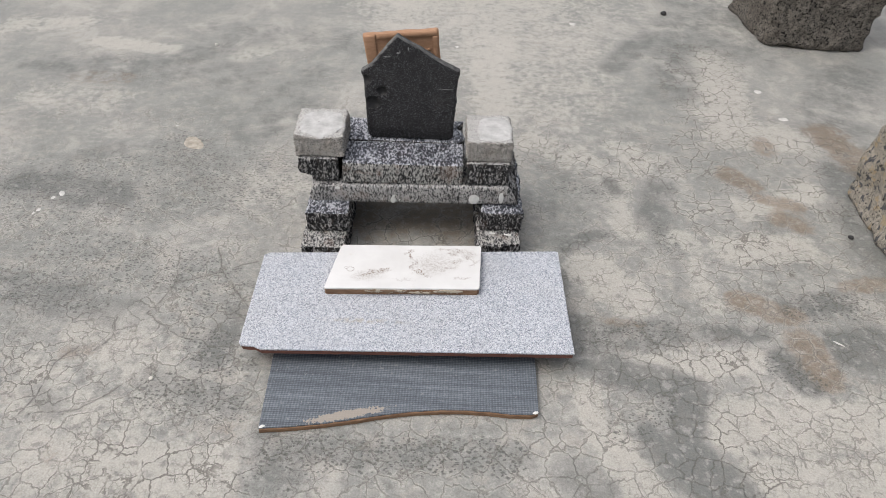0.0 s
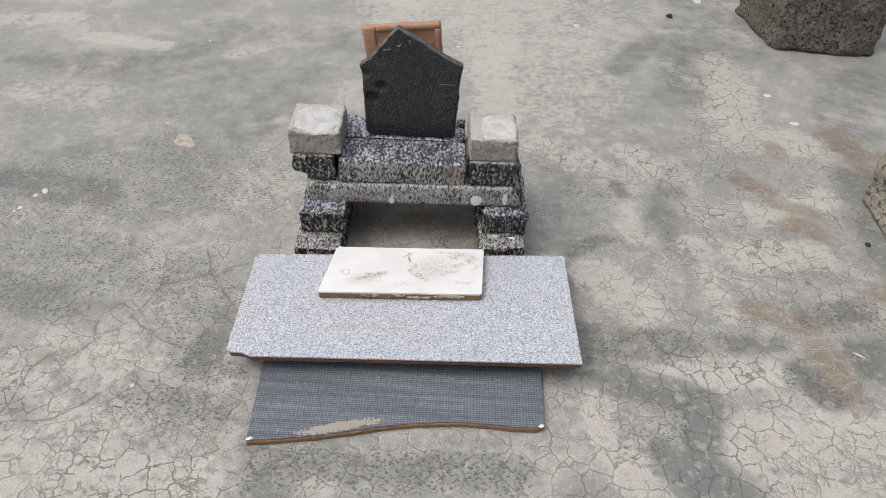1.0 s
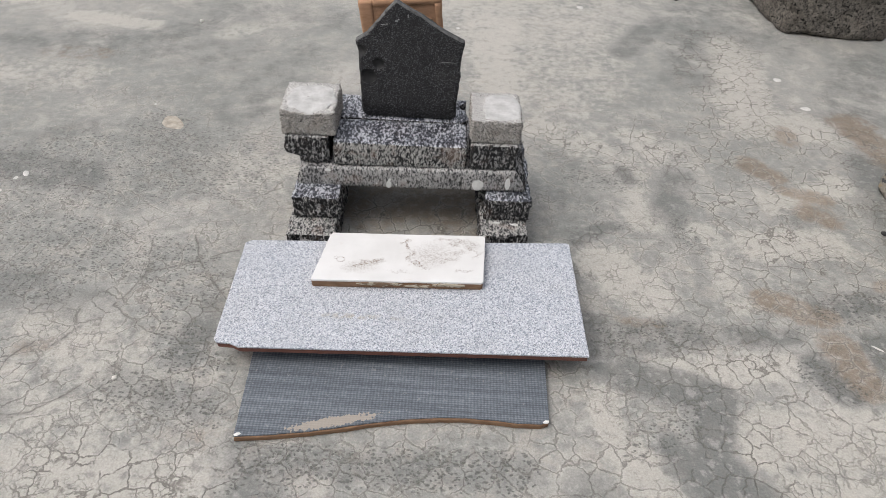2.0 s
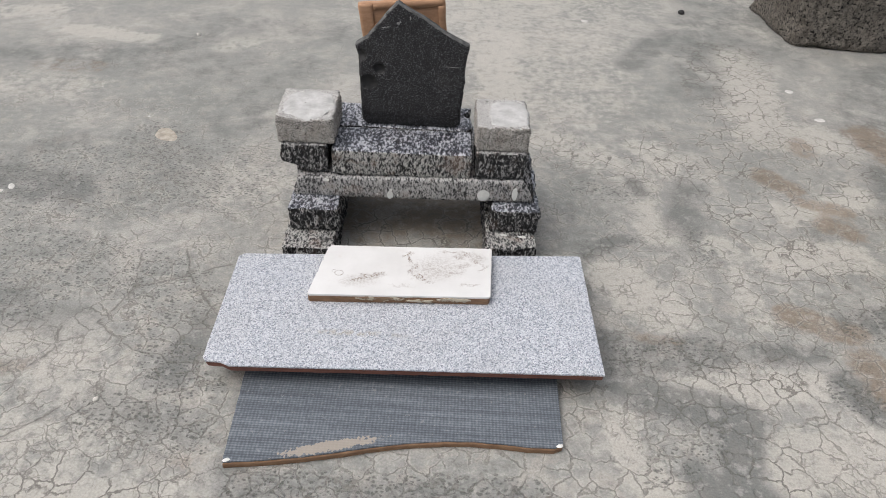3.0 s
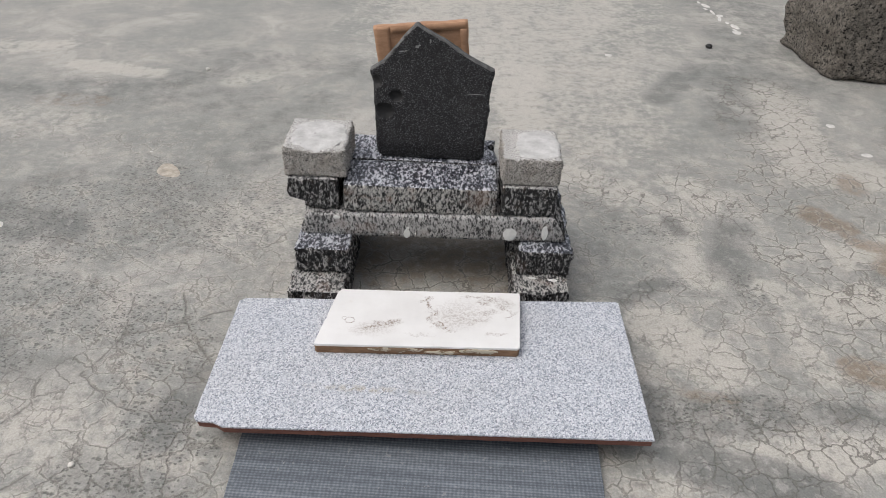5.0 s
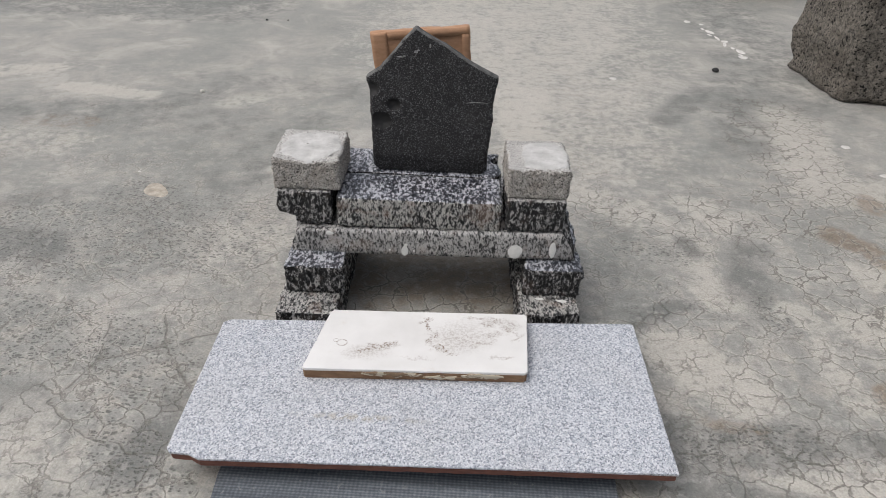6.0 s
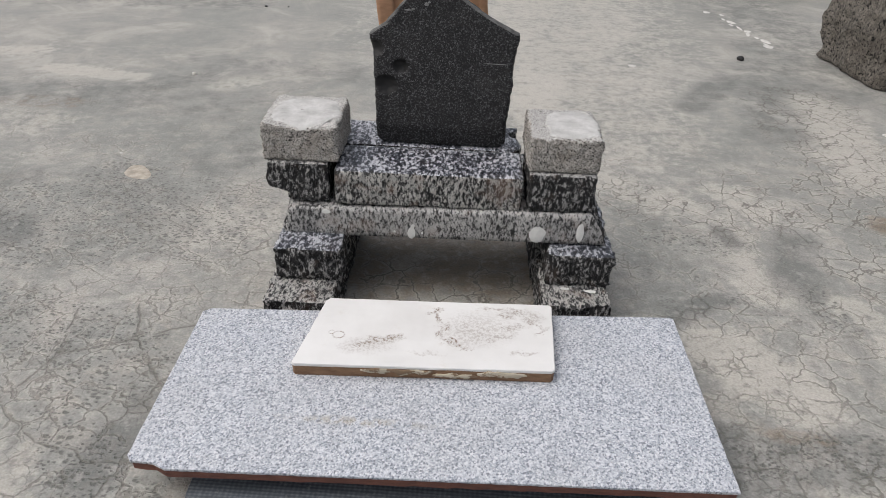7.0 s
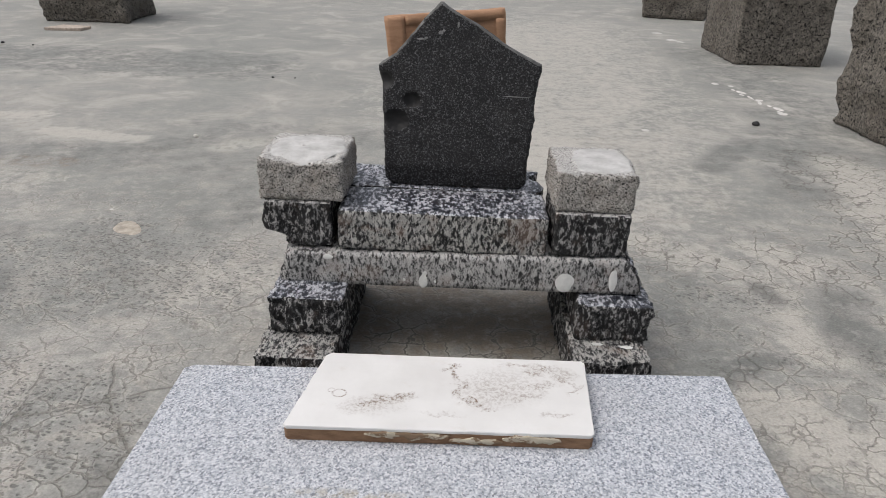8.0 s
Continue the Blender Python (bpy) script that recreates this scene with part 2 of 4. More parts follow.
def white_marble():
    m = Mat("stained_white_face", 0.5, spread=False)
    c = m.ramp(m.noise(9, 5, 0.6), [(0.3, (0.64, 0.633, 0.615)), (0.65, (0.76, 0.756, 0.742))])
    wob = m.vec("SCALE", m.vec("SUBTRACT", m.noise(60, 4, 0.65, colour=True), (0.5, 0.5, 0.5)), (0, 0, 0))
    wob.node.inputs["Scale"].default_value = 0.03
    co = m.vec("ADD", m.co, wob)
    speck = m.noise(300, 5, 0.75)
    # brown smears, a winding stain and two ring marks
    for x, y, rx, ry, turn, k, ring in MARKS:
        q = m.stretch((1 / rx, 1 / ry, 0), (0, 0, 0), m.stretch((1, 1, 0), (0, 0, -turn), m.vec("SUBTRACT", co if not ring else m.co, (x, y, 0))))
        n = m.t.nodes.new("ShaderNodeVectorMath")
        n.operation = "LENGTH"
        m.link(q, n.inputs[0])
        d = n.outputs["Value"]
        f = m.step(d, 1.0, 0.25)
        if ring:
            f = m.math("MULTIPLY", m.step(d, 1.0, 0.85), m.step(d, 0.6, 0.8))
        f = m.math("MULTIPLY", f, m.math("ADD", m.math("MULTIPLY", m.step(speck, 0.46, 0.58), 0.8), 0.2))
        c = m.mix(m.math("MULTIPLY", f, k), c, (0.18, 0.125, 0.085))
    c = m.mix(m.math("MULTIPLY", m.step(m.noise(30, 5, 0.7), 0.58, 0.75), 0.2), c, (0.5, 0.44, 0.36))
    m.bump(m.noise(150, 4, 0.6), 0.0004, 0.5)
    return m.out(c)


def ribbed_backing():
    m = Mat("ribbed_blue_grey_backing", 0.75, spread=False)
    rows = m.t.nodes.new("ShaderNodeTexWave")
    rows.bands_direction = "Y"
    rows.inputs["Scale"].default_value = 80
    rows.inputs["Distortion"].default_value = 1.2
    rows.inputs["Detail Scale"].default_value = 6
    m.link(m.co, rows.inputs["Vector"])
    cols = m.t.nodes.new("ShaderNodeTexWave")
    cols.bands_direction = "X"
    cols.inputs["Scale"].default_value = 62
    cols.inputs["Distortion"].default_value = 1.0
    m.link(m.co, cols.inputs["Vector"])
    weave = m.math("MULTIPLY", m.math("ADD", rows.outputs["Fac"], m.math("MULTIPLY", cols.outputs["Fac"], 0.6)), 0.6)
    streak = m.noise(30, 5, 0.7, co=m.stretch((0.15, 3, 1)))
    c = m.ramp(m.math("ADD", m.math("MULTIPLY", weave, 0.2), m.math("ADD", m.math("MULTIPLY", streak, 0.46), m.math("MULTIPLY", m.noise(190, 4, 0.7), 0.34))), [
        (0.3, (0.05, 0.06, 0.073)), (0.48, (0.1, 0.115, 0.134)), (0.66, (0.215, 0.235, 0.258))])
    c = m.mix(m.math("MULTIPLY", m.step(m.noise(140, 3, 0.6), 0.62, 0.72), 0.4), c, (0.34, 0.34, 0.33))
    # bare clay where the face has worn off near the broken edge
    q = m.stretch((1 / 0.07, 1 / 0.009, 0), (0, 0, 0), m.stretch((1, 1, 1), (0, 0, -15), m.vec("SUBTRACT", m.co, (-0.115, 0.688, 0))))
    n = m.t.nodes.new("ShaderNodeVectorMath")
    n.operation = "LENGTH"
    m.link(q, n.inputs[0])
    worn = m.step(m.math("ADD", n.outputs["Value"], m.math("MULTIPLY", m.math("SUBTRACT", m.noise(150, 3, 0.7), 0.5), 2.0)), 1.0, 0.85)
    c = m.mix(m.math("MULTIPLY", worn, 0.75), c, (0.4, 0.345, 0.28))
    m.bump(weave, 0.0005, 0.5)
    return m.out(c)


def plain(name, colour, rough=0.8, vary=0.25):
    m = Mat(name, rough)
    c = m.ramp(m.noise(90, 4, 0.6), [(0.3, tuple(x * (1 - vary) for x in colour)), (0.7, tuple(x * (1 + vary) for x in colour))])
    m.bump(m.noise(220, 4, 0.6), 0.0006, 0.6)
    return m.out(c)


# places on the floor: a stroke from x, y to x, y, its half width and strength
DAMP_NEAR = [
    (0.30, 0.93, 0.32, 0.84, 0.031, 0.8), (0.34, 0.89, 0.49, 0.92, 0.038, 0.55), (0.34, 0.82, 0.47, 0.79, 0.033, 0.95),
    (0.49, 0.78, 0.45, 0.66, 0.029, 1.0), (0.44, 0.65, 0.51, 0.59, 0.044, 0.95), (0.40, 0.68, 0.42, 0.64, 0.025, 0.8),
    (0.26, 0.60, 0.30, 0.57, 0.033, 0.7), (0.68, 0.86, 0.71, 0.81, 0.029, 0.9), (0.74, 1.00, 0.86, 1.03, 0.028, 0.85),
    (0.56, 0.92, 0.65, 0.92, 0.021, 0.75), (0.81, 0.88, 0.88, 0.88, 0.036, 0.85), (0.79, 0.92, 0.90, 0.94, 0.017, 0.7),
    (-0.23, 0.62, 0.16, 0.63, 0.030, 0.45), (-0.25, 0.63, -0.20, 0.57, 0.035, 0.6)]
DAMP_FAR = [
    (0.55, 1.39, 0.50, 1.24, 0.038, 0.65), (0.43, 1.40, 0.44, 1.36, 0.020, 0.7), (0.30, 1.15, 0.38, 1.20, 0.020, 0.7),
    (0.52, 1.99, 0.68, 2.24, 0.044, 0.6), (0.54, 1.14, 0.52, 0.99, 0.019, 0.3), (-0.83, 0.96, -0.58, 0.90, 0.056, 0.42),
    (-0.36, 0.91, -0.38, 0.80, 0.032, 0.6), (-0.47, 0.75, -0.33, 0.71, 0.035, 0.45), (-0.67, 0.72, -0.61, 0.68, 0.022, 0.45),
    (-0.63, 1.46, -0.49, 1.31, 0.065, 0.38), (-0.97, 1.30, -0.73, 1.26, 0.056, 0.6), (-0.91, 1.38, -0.81, 1.45, 0.034, 0.45),
    (-0.90, 1.87, -0.69, 2.00, 0.065, 0.5), (-1.22, 1.88, -0.96, 1.83, 0.054, 0.45), (-0.38, 1.88, -0.48, 1.68, 0.055, 0.4)]
PALE_NEAR = [
    (-0.62, 0.86, -0.44, 0.74, 0.07, 0.55), (-0.66, 0.70, -0.46, 0.66, 0.05, 0.55),     (0.30, 0.77, 0.31, 0.67, 0.024, 1.0), (0.33, 0.67, 0.38, 0.57, 0.033, 1.0), (0.35, 1.08, 0.41, 1.00, 0.050, 1.0),
    (0.41, 0.83, 0.62, 0.85, 0.029, 0.8), (0.55, 0.71, 0.81, 0.73, 0.053, 0.9), (0.56, 0.61, 0.76, 0.61, 0.041, 0.9),
    (-0.60, 0.59, -0.33, 0.57, 0.058, 0.75), (-0.71, 0.78, -0.64, 0.73, 0.037, 0.6), (0.57, 1.11, 0.58, 0.99, 0.026, 0.6)]
PALE_FAR = [
    (0.84, 2.05, 0.80, 1.75, 0.079, 0.8), (0.78, 1.63, 0.97, 1.62, 0.068, 0.85), (0.74, 1.31, 0.92, 1.39, 0.036, 0.8),
    (0.66, 1.17, 0.81, 1.18, 0.047, 0.8), (0.44, 1.23, 0.47, 1.23, 0.036, 0.85), (0.48, 1.53, 0.52, 1.48, 0.050, 0.7),
    (0.45, 1.43, 0.44, 1.25, 0.031, 0.6), (0.56, 1.20, 0.58, 1.18, 0.032, 0.6), (0.25, 1.56, 0.38, 1.47, 0.058, 0.6),
    (0.13, 2.03, 0.16, 1.70, 0.071, 0.75), (0.13, 2.37, 0.15, 2.07, 0.142, 0.6), (-1.08, 2.03, -0.85, 1.99, 0.034, 0.95),
    (-1.41, 2.11, -1.19, 2.16, 0.051, 0.6), (-0.62, 1.97, -0.42, 2.14, 0.053, 0.5)]
RUST_AT = [
    (0.64, 1.01, 0.73, 0.97, 0.028, 0.9), (0.73, 0.91, 0.75, 0.82, 0.031, 0.95), (0.73, 1.45, 0.77, 1.40, 0.030, 0.9),
    (0.86, 1.59, 0.86, 1.57, 0.033, 0.7), (0.81, 1.28, 0.85, 1.26, 0.030, 0.8), (1.05, 1.65, 1.09, 1.50, 0.054, 0.75),
    (0.78, 1.36, 0.86, 1.33, 0.023, 0.7), (0.88, 1.06, 0.96, 1.08, 0.022, 0.7), (0.35, 0.95, 0.42, 0.93, 0.015, 0.5),
    (-0.65, 0.80, -0.61, 0.81, 0.015, 0.6), (-0.60, 0.61, -0.58, 0.59, 0.016, 0.35), (-0.34, 0.67, -0.30, 0.65, 0.016, 0.4)]
CRAZED_AT = [
    (0.80, 2.05, 0.72, 1.49, 0.113, 1.0), (0.77, 1.52, 0.99, 1.54, 0.085, 1.0), (0.71, 1.17, 0.81, 1.09, 0.064, 1.0),
    (0.47, 0.88, 0.62, 0.85, 0.035, 1.0), (0.51, 0.69, 0.57, 0.60, 0.036, 1.0), (0.24, 1.51, 0.41, 1.45, 0.069, 0.9),
    (0.50, 1.55, 0.54, 1.48, 0.071, 0.9), (-0.48, 0.58, -0.32, 0.58, 0.061, 1.0), (-0.73, 0.78, -0.67, 0.75, 0.042, 0.8),
    (-0.55, 0.54, -0.49, 0.54, 0.028, 0.8), (-0.15, 1.17, 0.07, 1.17, 0.062, 1.0), (0.62, 1.30, 0.74, 1.29, 0.062, 0.8),
    (0.87, 1.39, 0.95, 1.30, 0.061, 0.8)]
PITTED_AT = [
    (-0.80, 1.08, -0.45, 1.02, 0.07, 0.75),     (-0.85, 0.97, -0.65, 0.95, 0.047, 1.0), (-0.46, 0.92, -0.38, 0.97, 0.035, 1.0), (-0.46, 0.73, -0.32, 0.70, 0.037, 1.0),
    (-0.42, 0.85, -0.35, 0.79, 0.033, 1.0), (-0.64, 1.46, -0.50, 1.31, 0.083, 0.8), (-1.05, 1.22, -0.45, 1.34, 0.17, 0.58), (-0.96, 1.28, -0.73, 1.26, 0.062, 1.0),
    (-0.85, 1.36, -0.76, 1.40, 0.037, 0.8), (0.75, 0.99, 0.87, 1.01, 0.031, 1.0), (0.67, 0.84, 0.71, 0.81, 0.029, 1.0),
    (0.34, 0.68, 0.43, 0.74, 0.026, 0.9), (-0.22, 0.62, 0.16, 0.63, 0.036, 0.9), (0.32, 1.37, 0.40, 1.35, 0.039, 0.7),
    (0.52, 1.22, 0.53, 1.16, 0.029, 0.7), (0.32, 0.89, 0.49, 0.92, 0.035, 0.6)]
CRACKS = [
    [(-0.674, 0.654), (-0.658, 0.700), (-0.656, 0.780), (-0.631, 0.818)],
    [(-0.645, 0.672), (-0.581, 0.680), (-0.530, 0.723), (-0.502, 0.755)],
    [(-0.524, 1.075), (-0.506, 0.991), (-0.518, 0.936), (-0.533, 0.905), (-0.478, 0.865), (-0.440, 0.846), (-0.414, 0.850), (-0.390, 0.831), (-0.336, 0.836)],
    [(-0.506, 0.991), (-0.427, 1.029), (-0.353, 1.068)],
    [(-0.448, 1.098), (-0.411, 1.014), (-0.343, 0.931)],
    [(-0.611, 0.796), (-0.576, 0.841), (-0.590, 0.894)]]
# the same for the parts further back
DAMP_AND_SHADE_BACK = [
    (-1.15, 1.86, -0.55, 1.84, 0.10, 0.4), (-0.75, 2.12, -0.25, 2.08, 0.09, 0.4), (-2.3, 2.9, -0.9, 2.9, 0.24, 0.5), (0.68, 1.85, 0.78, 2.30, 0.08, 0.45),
    # last three strokes: shade by the lumps on the right, painted as colour
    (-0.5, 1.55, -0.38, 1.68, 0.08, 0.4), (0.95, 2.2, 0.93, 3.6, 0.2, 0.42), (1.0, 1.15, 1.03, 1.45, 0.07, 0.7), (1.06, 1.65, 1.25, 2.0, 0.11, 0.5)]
PALE_AND_SHEEN_BACK = [
    # second stroke: sheen streaks on the floor, painted as pale colour
    (0.15, 2.6, 0.2, 4.2, 0.5, 0.55), (-0.14, 2.2, -0.14, 2.9, 0.12, 0.6), (-0.48, 1.32, -0.34, 1.32, 0.07, 0.5), (0.30, 1.8, 0.36, 2.2, 0.2, 0.45), (-1.1, 1.70, -0.92, 1.70, 0.08, 0.4)]
# first stroke browns the floor beneath the beam
BROWN_BACK = [(-0.14, 1.26, 0.08, 1.26, 0.11, 0.7), (-1.05, 1.80, -0.92, 1.80, 0.04, 0.35), (-0.62, 1.50, -0.60, 1.50, 0.02, 0.2)]
# x, y, half sizes, turn, strength, ring mark or smear on the white slab
MARKS = [
    (-0.145, 0.982, 0.0085, 0.0075, 0, 0.85, True),
    (-0.154, 0.986, 0.004, 0.004, 0, 0.8, True),
    (-0.099, 0.978, 0.042, 0.011, 12, 0.8, False),
    (-0.111, 0.964, 0.045, 0.014, 5, 0.35, False),
    (-0.08, 0.987, 0.016, 0.006, 20, 0.8, False),
    (-0.115, 0.972, 0.015, 0.005, 15, 0.8, False),
    (-0.031, 1.041, 0.013, 0.005, 35, 1.0, False),
    (-0.032, 1.026, 0.0055, 0.018, 15, 1.0, False),
    (-0.025, 1.002, 0.0055, 0.023, -25, 1.0, False),
    (-0.013, 0.983, 0.018, 0.005, -35, 1.0, False),
]
MARKS += [
    (0.008, 0.996, 0.05, 0.03, 10, 0.22, False),
    (-0.043, 1.033, 0.006, 0.0035, 0, 0.8, False),
    (0.039, 1.051, 0.03, 0.005, 5, 0.6, False),
    (0.053, 1.036, 0.016, 0.006, -20, 0.6, False),
    (0.088, 1.023, 0.016, 0.003, -50, 0.7, False),
    (0.095, 1.01, 0.018, 0.003, 40, 0.6, False),
    (0.048, 0.996, 0.03, 0.006, 25, 0.45, False),
    (0.072, 0.971, 0.02, 0.006, 10, 0.5, False),
    (0.005, 0.972, 0.012, 0.004, 0, 0.6, False),
    (-0.041, 0.96, 0.03, 0.004, 0, 0.3, False),
    (0.02, 1.01, 0.06, 0.045, 0, 0.3, False),
    (0.062, 1.045, 0.022, 0.01, 10, 0.7, False),
    (0.085, 1.035, 0.02, 0.016, -20, 0.5, False),
    (0.06, 1.015, 0.03, 0.008, 10, 0.6, False),
]
M_FLOOR = concrete_floor()
M_GRANITE_FACE = granite("mottled_granite_sawn_face", (0.012, 0.012, 0.013), (0.26, 0.258, 0.25), (0.46, 0.45, 0.437), 0.55, 0.474, scale=1.0)
M_GRANITE_TOP = granite("mottled_granite_polished", (0.008, 0.01, 0.016), (0.1, 0.108, 0.128), (0.48, 0.49, 0.52), 0.32, 0.49, scale=0.78, warm=0.05)
M_GRANITE_BROKEN = granite("mottled_granite_broken", (0.005, 0.005, 0.006), (0.07, 0.07, 0.07), (0.46, 0.45, 0.44), 0.75, 0.507, 1.2, 0.8, warm=0.14)
M_GRANITE_SPLIT = granite("mottled_granite_split_face", (0.007, 0.007, 0.008), (0.15, 0.15, 0.146), (0.58, 0.57, 0.54), 0.68, 0.472, 1.2, 0.9, warm=0.4)
M_BLACK = black_granite()
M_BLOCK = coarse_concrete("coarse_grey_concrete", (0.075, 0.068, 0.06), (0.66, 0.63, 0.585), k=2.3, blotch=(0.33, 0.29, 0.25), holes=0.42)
M_BLOCK_TOP = coarse_concrete("coarse_concrete_pale_top", (0.2, 0.19, 0.178), (0.68, 0.67, 0.64), k=2.3, blotch=(0.5, 0.49, 0.47))
M_LUMP = coarse_concrete("rubble_concrete", (0.028, 0.026, 0.023), (0.25, 0.226, 0.194), k=0.55, blotch=(0.085, 0.07, 0.056), holes=0.41)
M_LUMP_PALE = coarse_concrete("rubble_concrete_pale", (0.17, 0.155, 0.13), (0.43, 0.39, 0.33), k=0.6, blotch=(0.33, 0.29, 0.235), spots=0.85)
M_SKIM = skim_cement()
M_GLAZE = speckled_glaze()
M_RED_BODY = fired_clay("red_fired_body", (0.1, 0.045, 0.035), (0.2, 0.085, 0.06))
M_BROWN_BODY = fired_clay("brown_fired_body", (0.16, 0.09, 0.05), (0.28, 0.17, 0.1))
M_MORTAR = fired_clay("old_mortar", (0.42, 0.37, 0.28), (0.56, 0.5, 0.4), (0.22, 0.15, 0.095))
M_TERRACOTTA = fired_clay("orange_terracotta", (0.38, 0.215, 0.125), (0.5, 0.3, 0.185))
M_WHITE = white_marble()
M_BACKING = ribbed_backing()
M_PAINT = plain("white_paint", (0.72, 0.72, 0.69), 0.6, 0.1)
M_SPLASH = plain("dusty_white_paint", (0.55, 0.54, 0.51), 0.75, 0.2)
M_PEBBLE = plain("dark_pebble", (0.02, 0.02, 0.02), 0.7)
M_PALE_PEBBLE = plain("pale_pebble", (0.6, 0.58, 0.53), 0.8, 0.12)
M_SMEAR = plain("beige_mortar_smear", (0.41, 0.365, 0.305), 0.9, 0.25)
M_SLABLET = plain("pinkish_offcut", (0.45, 0.38, 0.32), 0.8)


# ---------- mesh helpers ----------
def mesh_of(name, verts, faces, mats, index=None, smooth=True):
    me = bpy.data.meshes.new(name)
    me.from_pydata([tuple(v) for v in verts], [], faces)
    bm = bmesh.new()
    bm.from_mesh(me)
    bmesh.ops.recalc_face_normals(bm, faces=bm.faces)
    bm.to_mesh(me)
    bm.free()
    for m in mats:
        me.materials.append(m)
    me.polygons.foreach_set("use_smooth", [smooth] * len(me.polygons))
    if index:
        me.polygons.foreach_set("material_index", [index(p) for p in me.polygons])
    me.update()
    return me


def thing(name, label, category, group="", kind=""):
    ob = new(name)
    ob.empty_display_size = 0.02
    return tagged(ob, label, category, group, kind)


def part(name, me, parent, label=""):
    ob = new(name, me)
    ob.parent = parent
    return tagged(ob, label)


def fbm(p, scale, octaves=4):
    s, a, f = 0.0, 1.0, scale
    for _ in range(octaves):
        s += a * noise.noise(Vector(p) * f)
        a *= 0.5
        f *= 2.05
    return s


def box_cage(size, step):
    """The welded surface grid of a box round the origin."""
    n = [max(2, int(round(s / step))) for s in size]
    verts, faces, known = [], [], {}

    def vid(i, j, k):
        key = (i, j, k)
        if key not in known:
            known[key] = len(verts)
            verts.append(Vector([(c / m - 0.5) * s for c, m, s in zip(key, n, size)]))
        return known[key]

    for ax in range(3):
        u, v = [a for a in range(3) if a != ax]
        for end in (0, n[ax]):
            for i in range(n[u]):
                for j in range(n[v]):
                    quad = []
                    for a, b in ((0, 0), (1, 0), (1, 1), (0, 1)):
                        key = [0, 0, 0]
                        key[ax], key[u], key[v] = end, i + a, j + b
                        quad.append(vid(*key))
                    faces.append(quad)
    return verts, faces


def stone_mesh(name, size, mats, step=0.006, radius=0.003, rough=None, grain=40.0, chips=0.0, shape=None, seed=0, index=None, fine=(0.0, 1.0)):
    """A stone with worn edges. rough: metres of relief for the faces -x +x -y +y -z +z. chips: how far edges are knocked off."""
    rough = rough or (0.001,) * 6
    verts, faces = box_cage(size, step)
    half = Vector(size) / 2
    off = Vector((seed * 3.7, seed * 1.3, seed * 2.1))
    done = []
    for p in verts:
        r = radius + chips * max(0.0, fbm(p + off, 28, 3) + 0.1)
        r = min(r, min(half) * 0.9)
        inner = Vector([max(-h + r, min(h - r, c)) for c, h in zip(p, half)])
        d = p - inner
        n = d.normalized()
        q = inner + n * r
        a = sum(abs(n[i]) * rough[2 * i + (n[i] > 0)] for i in range(3))
        q += n * a * fbm(q + off, grain, 4)
        if fine[0]:
            q += n * fine[0] * fbm(q + off, fine[1], 3)
        if shape:
            q = Vector(shape(q.copy()))
        done.append(q)
    return mesh_of(name, done, faces, mats, index)


def stone(name, centre, base, size, turn, mats, label, category, group="", **kw):
    """One loose stone, standing on its base height."""
    ob = new(name, stone_mesh(name, size, mats, **kw))
    ob.matrix_basis = pose(centre[0], centre[1], base + size[2] / 2, 0, 0, turn)
    return tagged(ob, label, category, group)


def top_or_front(top, front, other):
    def pick(p):
        n = p.normal
        return top if n.z > 0.8 else front if n.y < -0.75 else other
    return pick


def resample(points, step):
    out = []
    for a, b in zip(points, points[1:] + points[:1]):
        a, b = Vector(a), Vector(b)
        n = max(1, int((b - a).length / step))
        out += [a.lerp(b, i / n) for i in range(n)]
    return out


def plate_mesh(name, outline, z0, z1, mats, jag=0.0, bevel=0.001, seed=0):
    """A flat plate with a slightly uneven outline and eased edges."""
    pts = resample(outline, 0.008)
    cx = sum((p for p in pts), Vector((0, 0))) / len(pts)
    ring = []
    for p in pts:
        k = jag * noise.noise(Vector((p.x * 70 + seed, p.y * 70, seed)))
        ring.append(p + (p - cx).normalized() * k)
    n = len(ring)
    verts, faces = [], []
    for inset, z in ((bevel, z0), (0, z0 + bevel), (0, z1 - bevel), (bevel, z1)):
        for p in ring:
            q = p - (p - cx).normalized() * inset
            verts.append((q.x, q.y, z))
    for lv in range(3):
        for i in range(n):
            j = (i + 1) % n
            faces.append((lv * n + i, lv * n + j, lv * n + n + j, lv * n + n + i))
    faces.append(tuple(range(n)))
    faces.append(tuple(3 * n + i for i in range(n)))
    return mesh_of(name, verts, faces, mats, smooth=False)


def dab_mesh(name, w, h, t, mat, seed):
    """A flattened drop of dried paint."""
    verts, faces = [(0, 0, t)], []
    n, rings = 18, 4
    for k in range(1, rings + 1):
        f = k / rings
        for i in range(n):
            a = 2 * math.pi * i / n
            e = 1 + 0.22 * noise.noise(Vector((math.cos(a) * 1.3 + seed, math.sin(a) * 1.3, seed)))
            verts.append((w / 2 * f * e * math.cos(a), h / 2 * f * e * math.sin(a), t * (1 - f ** 4)))
    faces += [(0, 1 + i, 1 + (i + 1) % n) for i in range(n)]
    for k in range(rings - 1):
        for i in range(n):
            a, b = 1 + k * n + i, 1 + k * n + (i + 1) % n
            faces.append((a, a + n, b + n, b))
    return mesh_of(name, verts, faces, [mat])


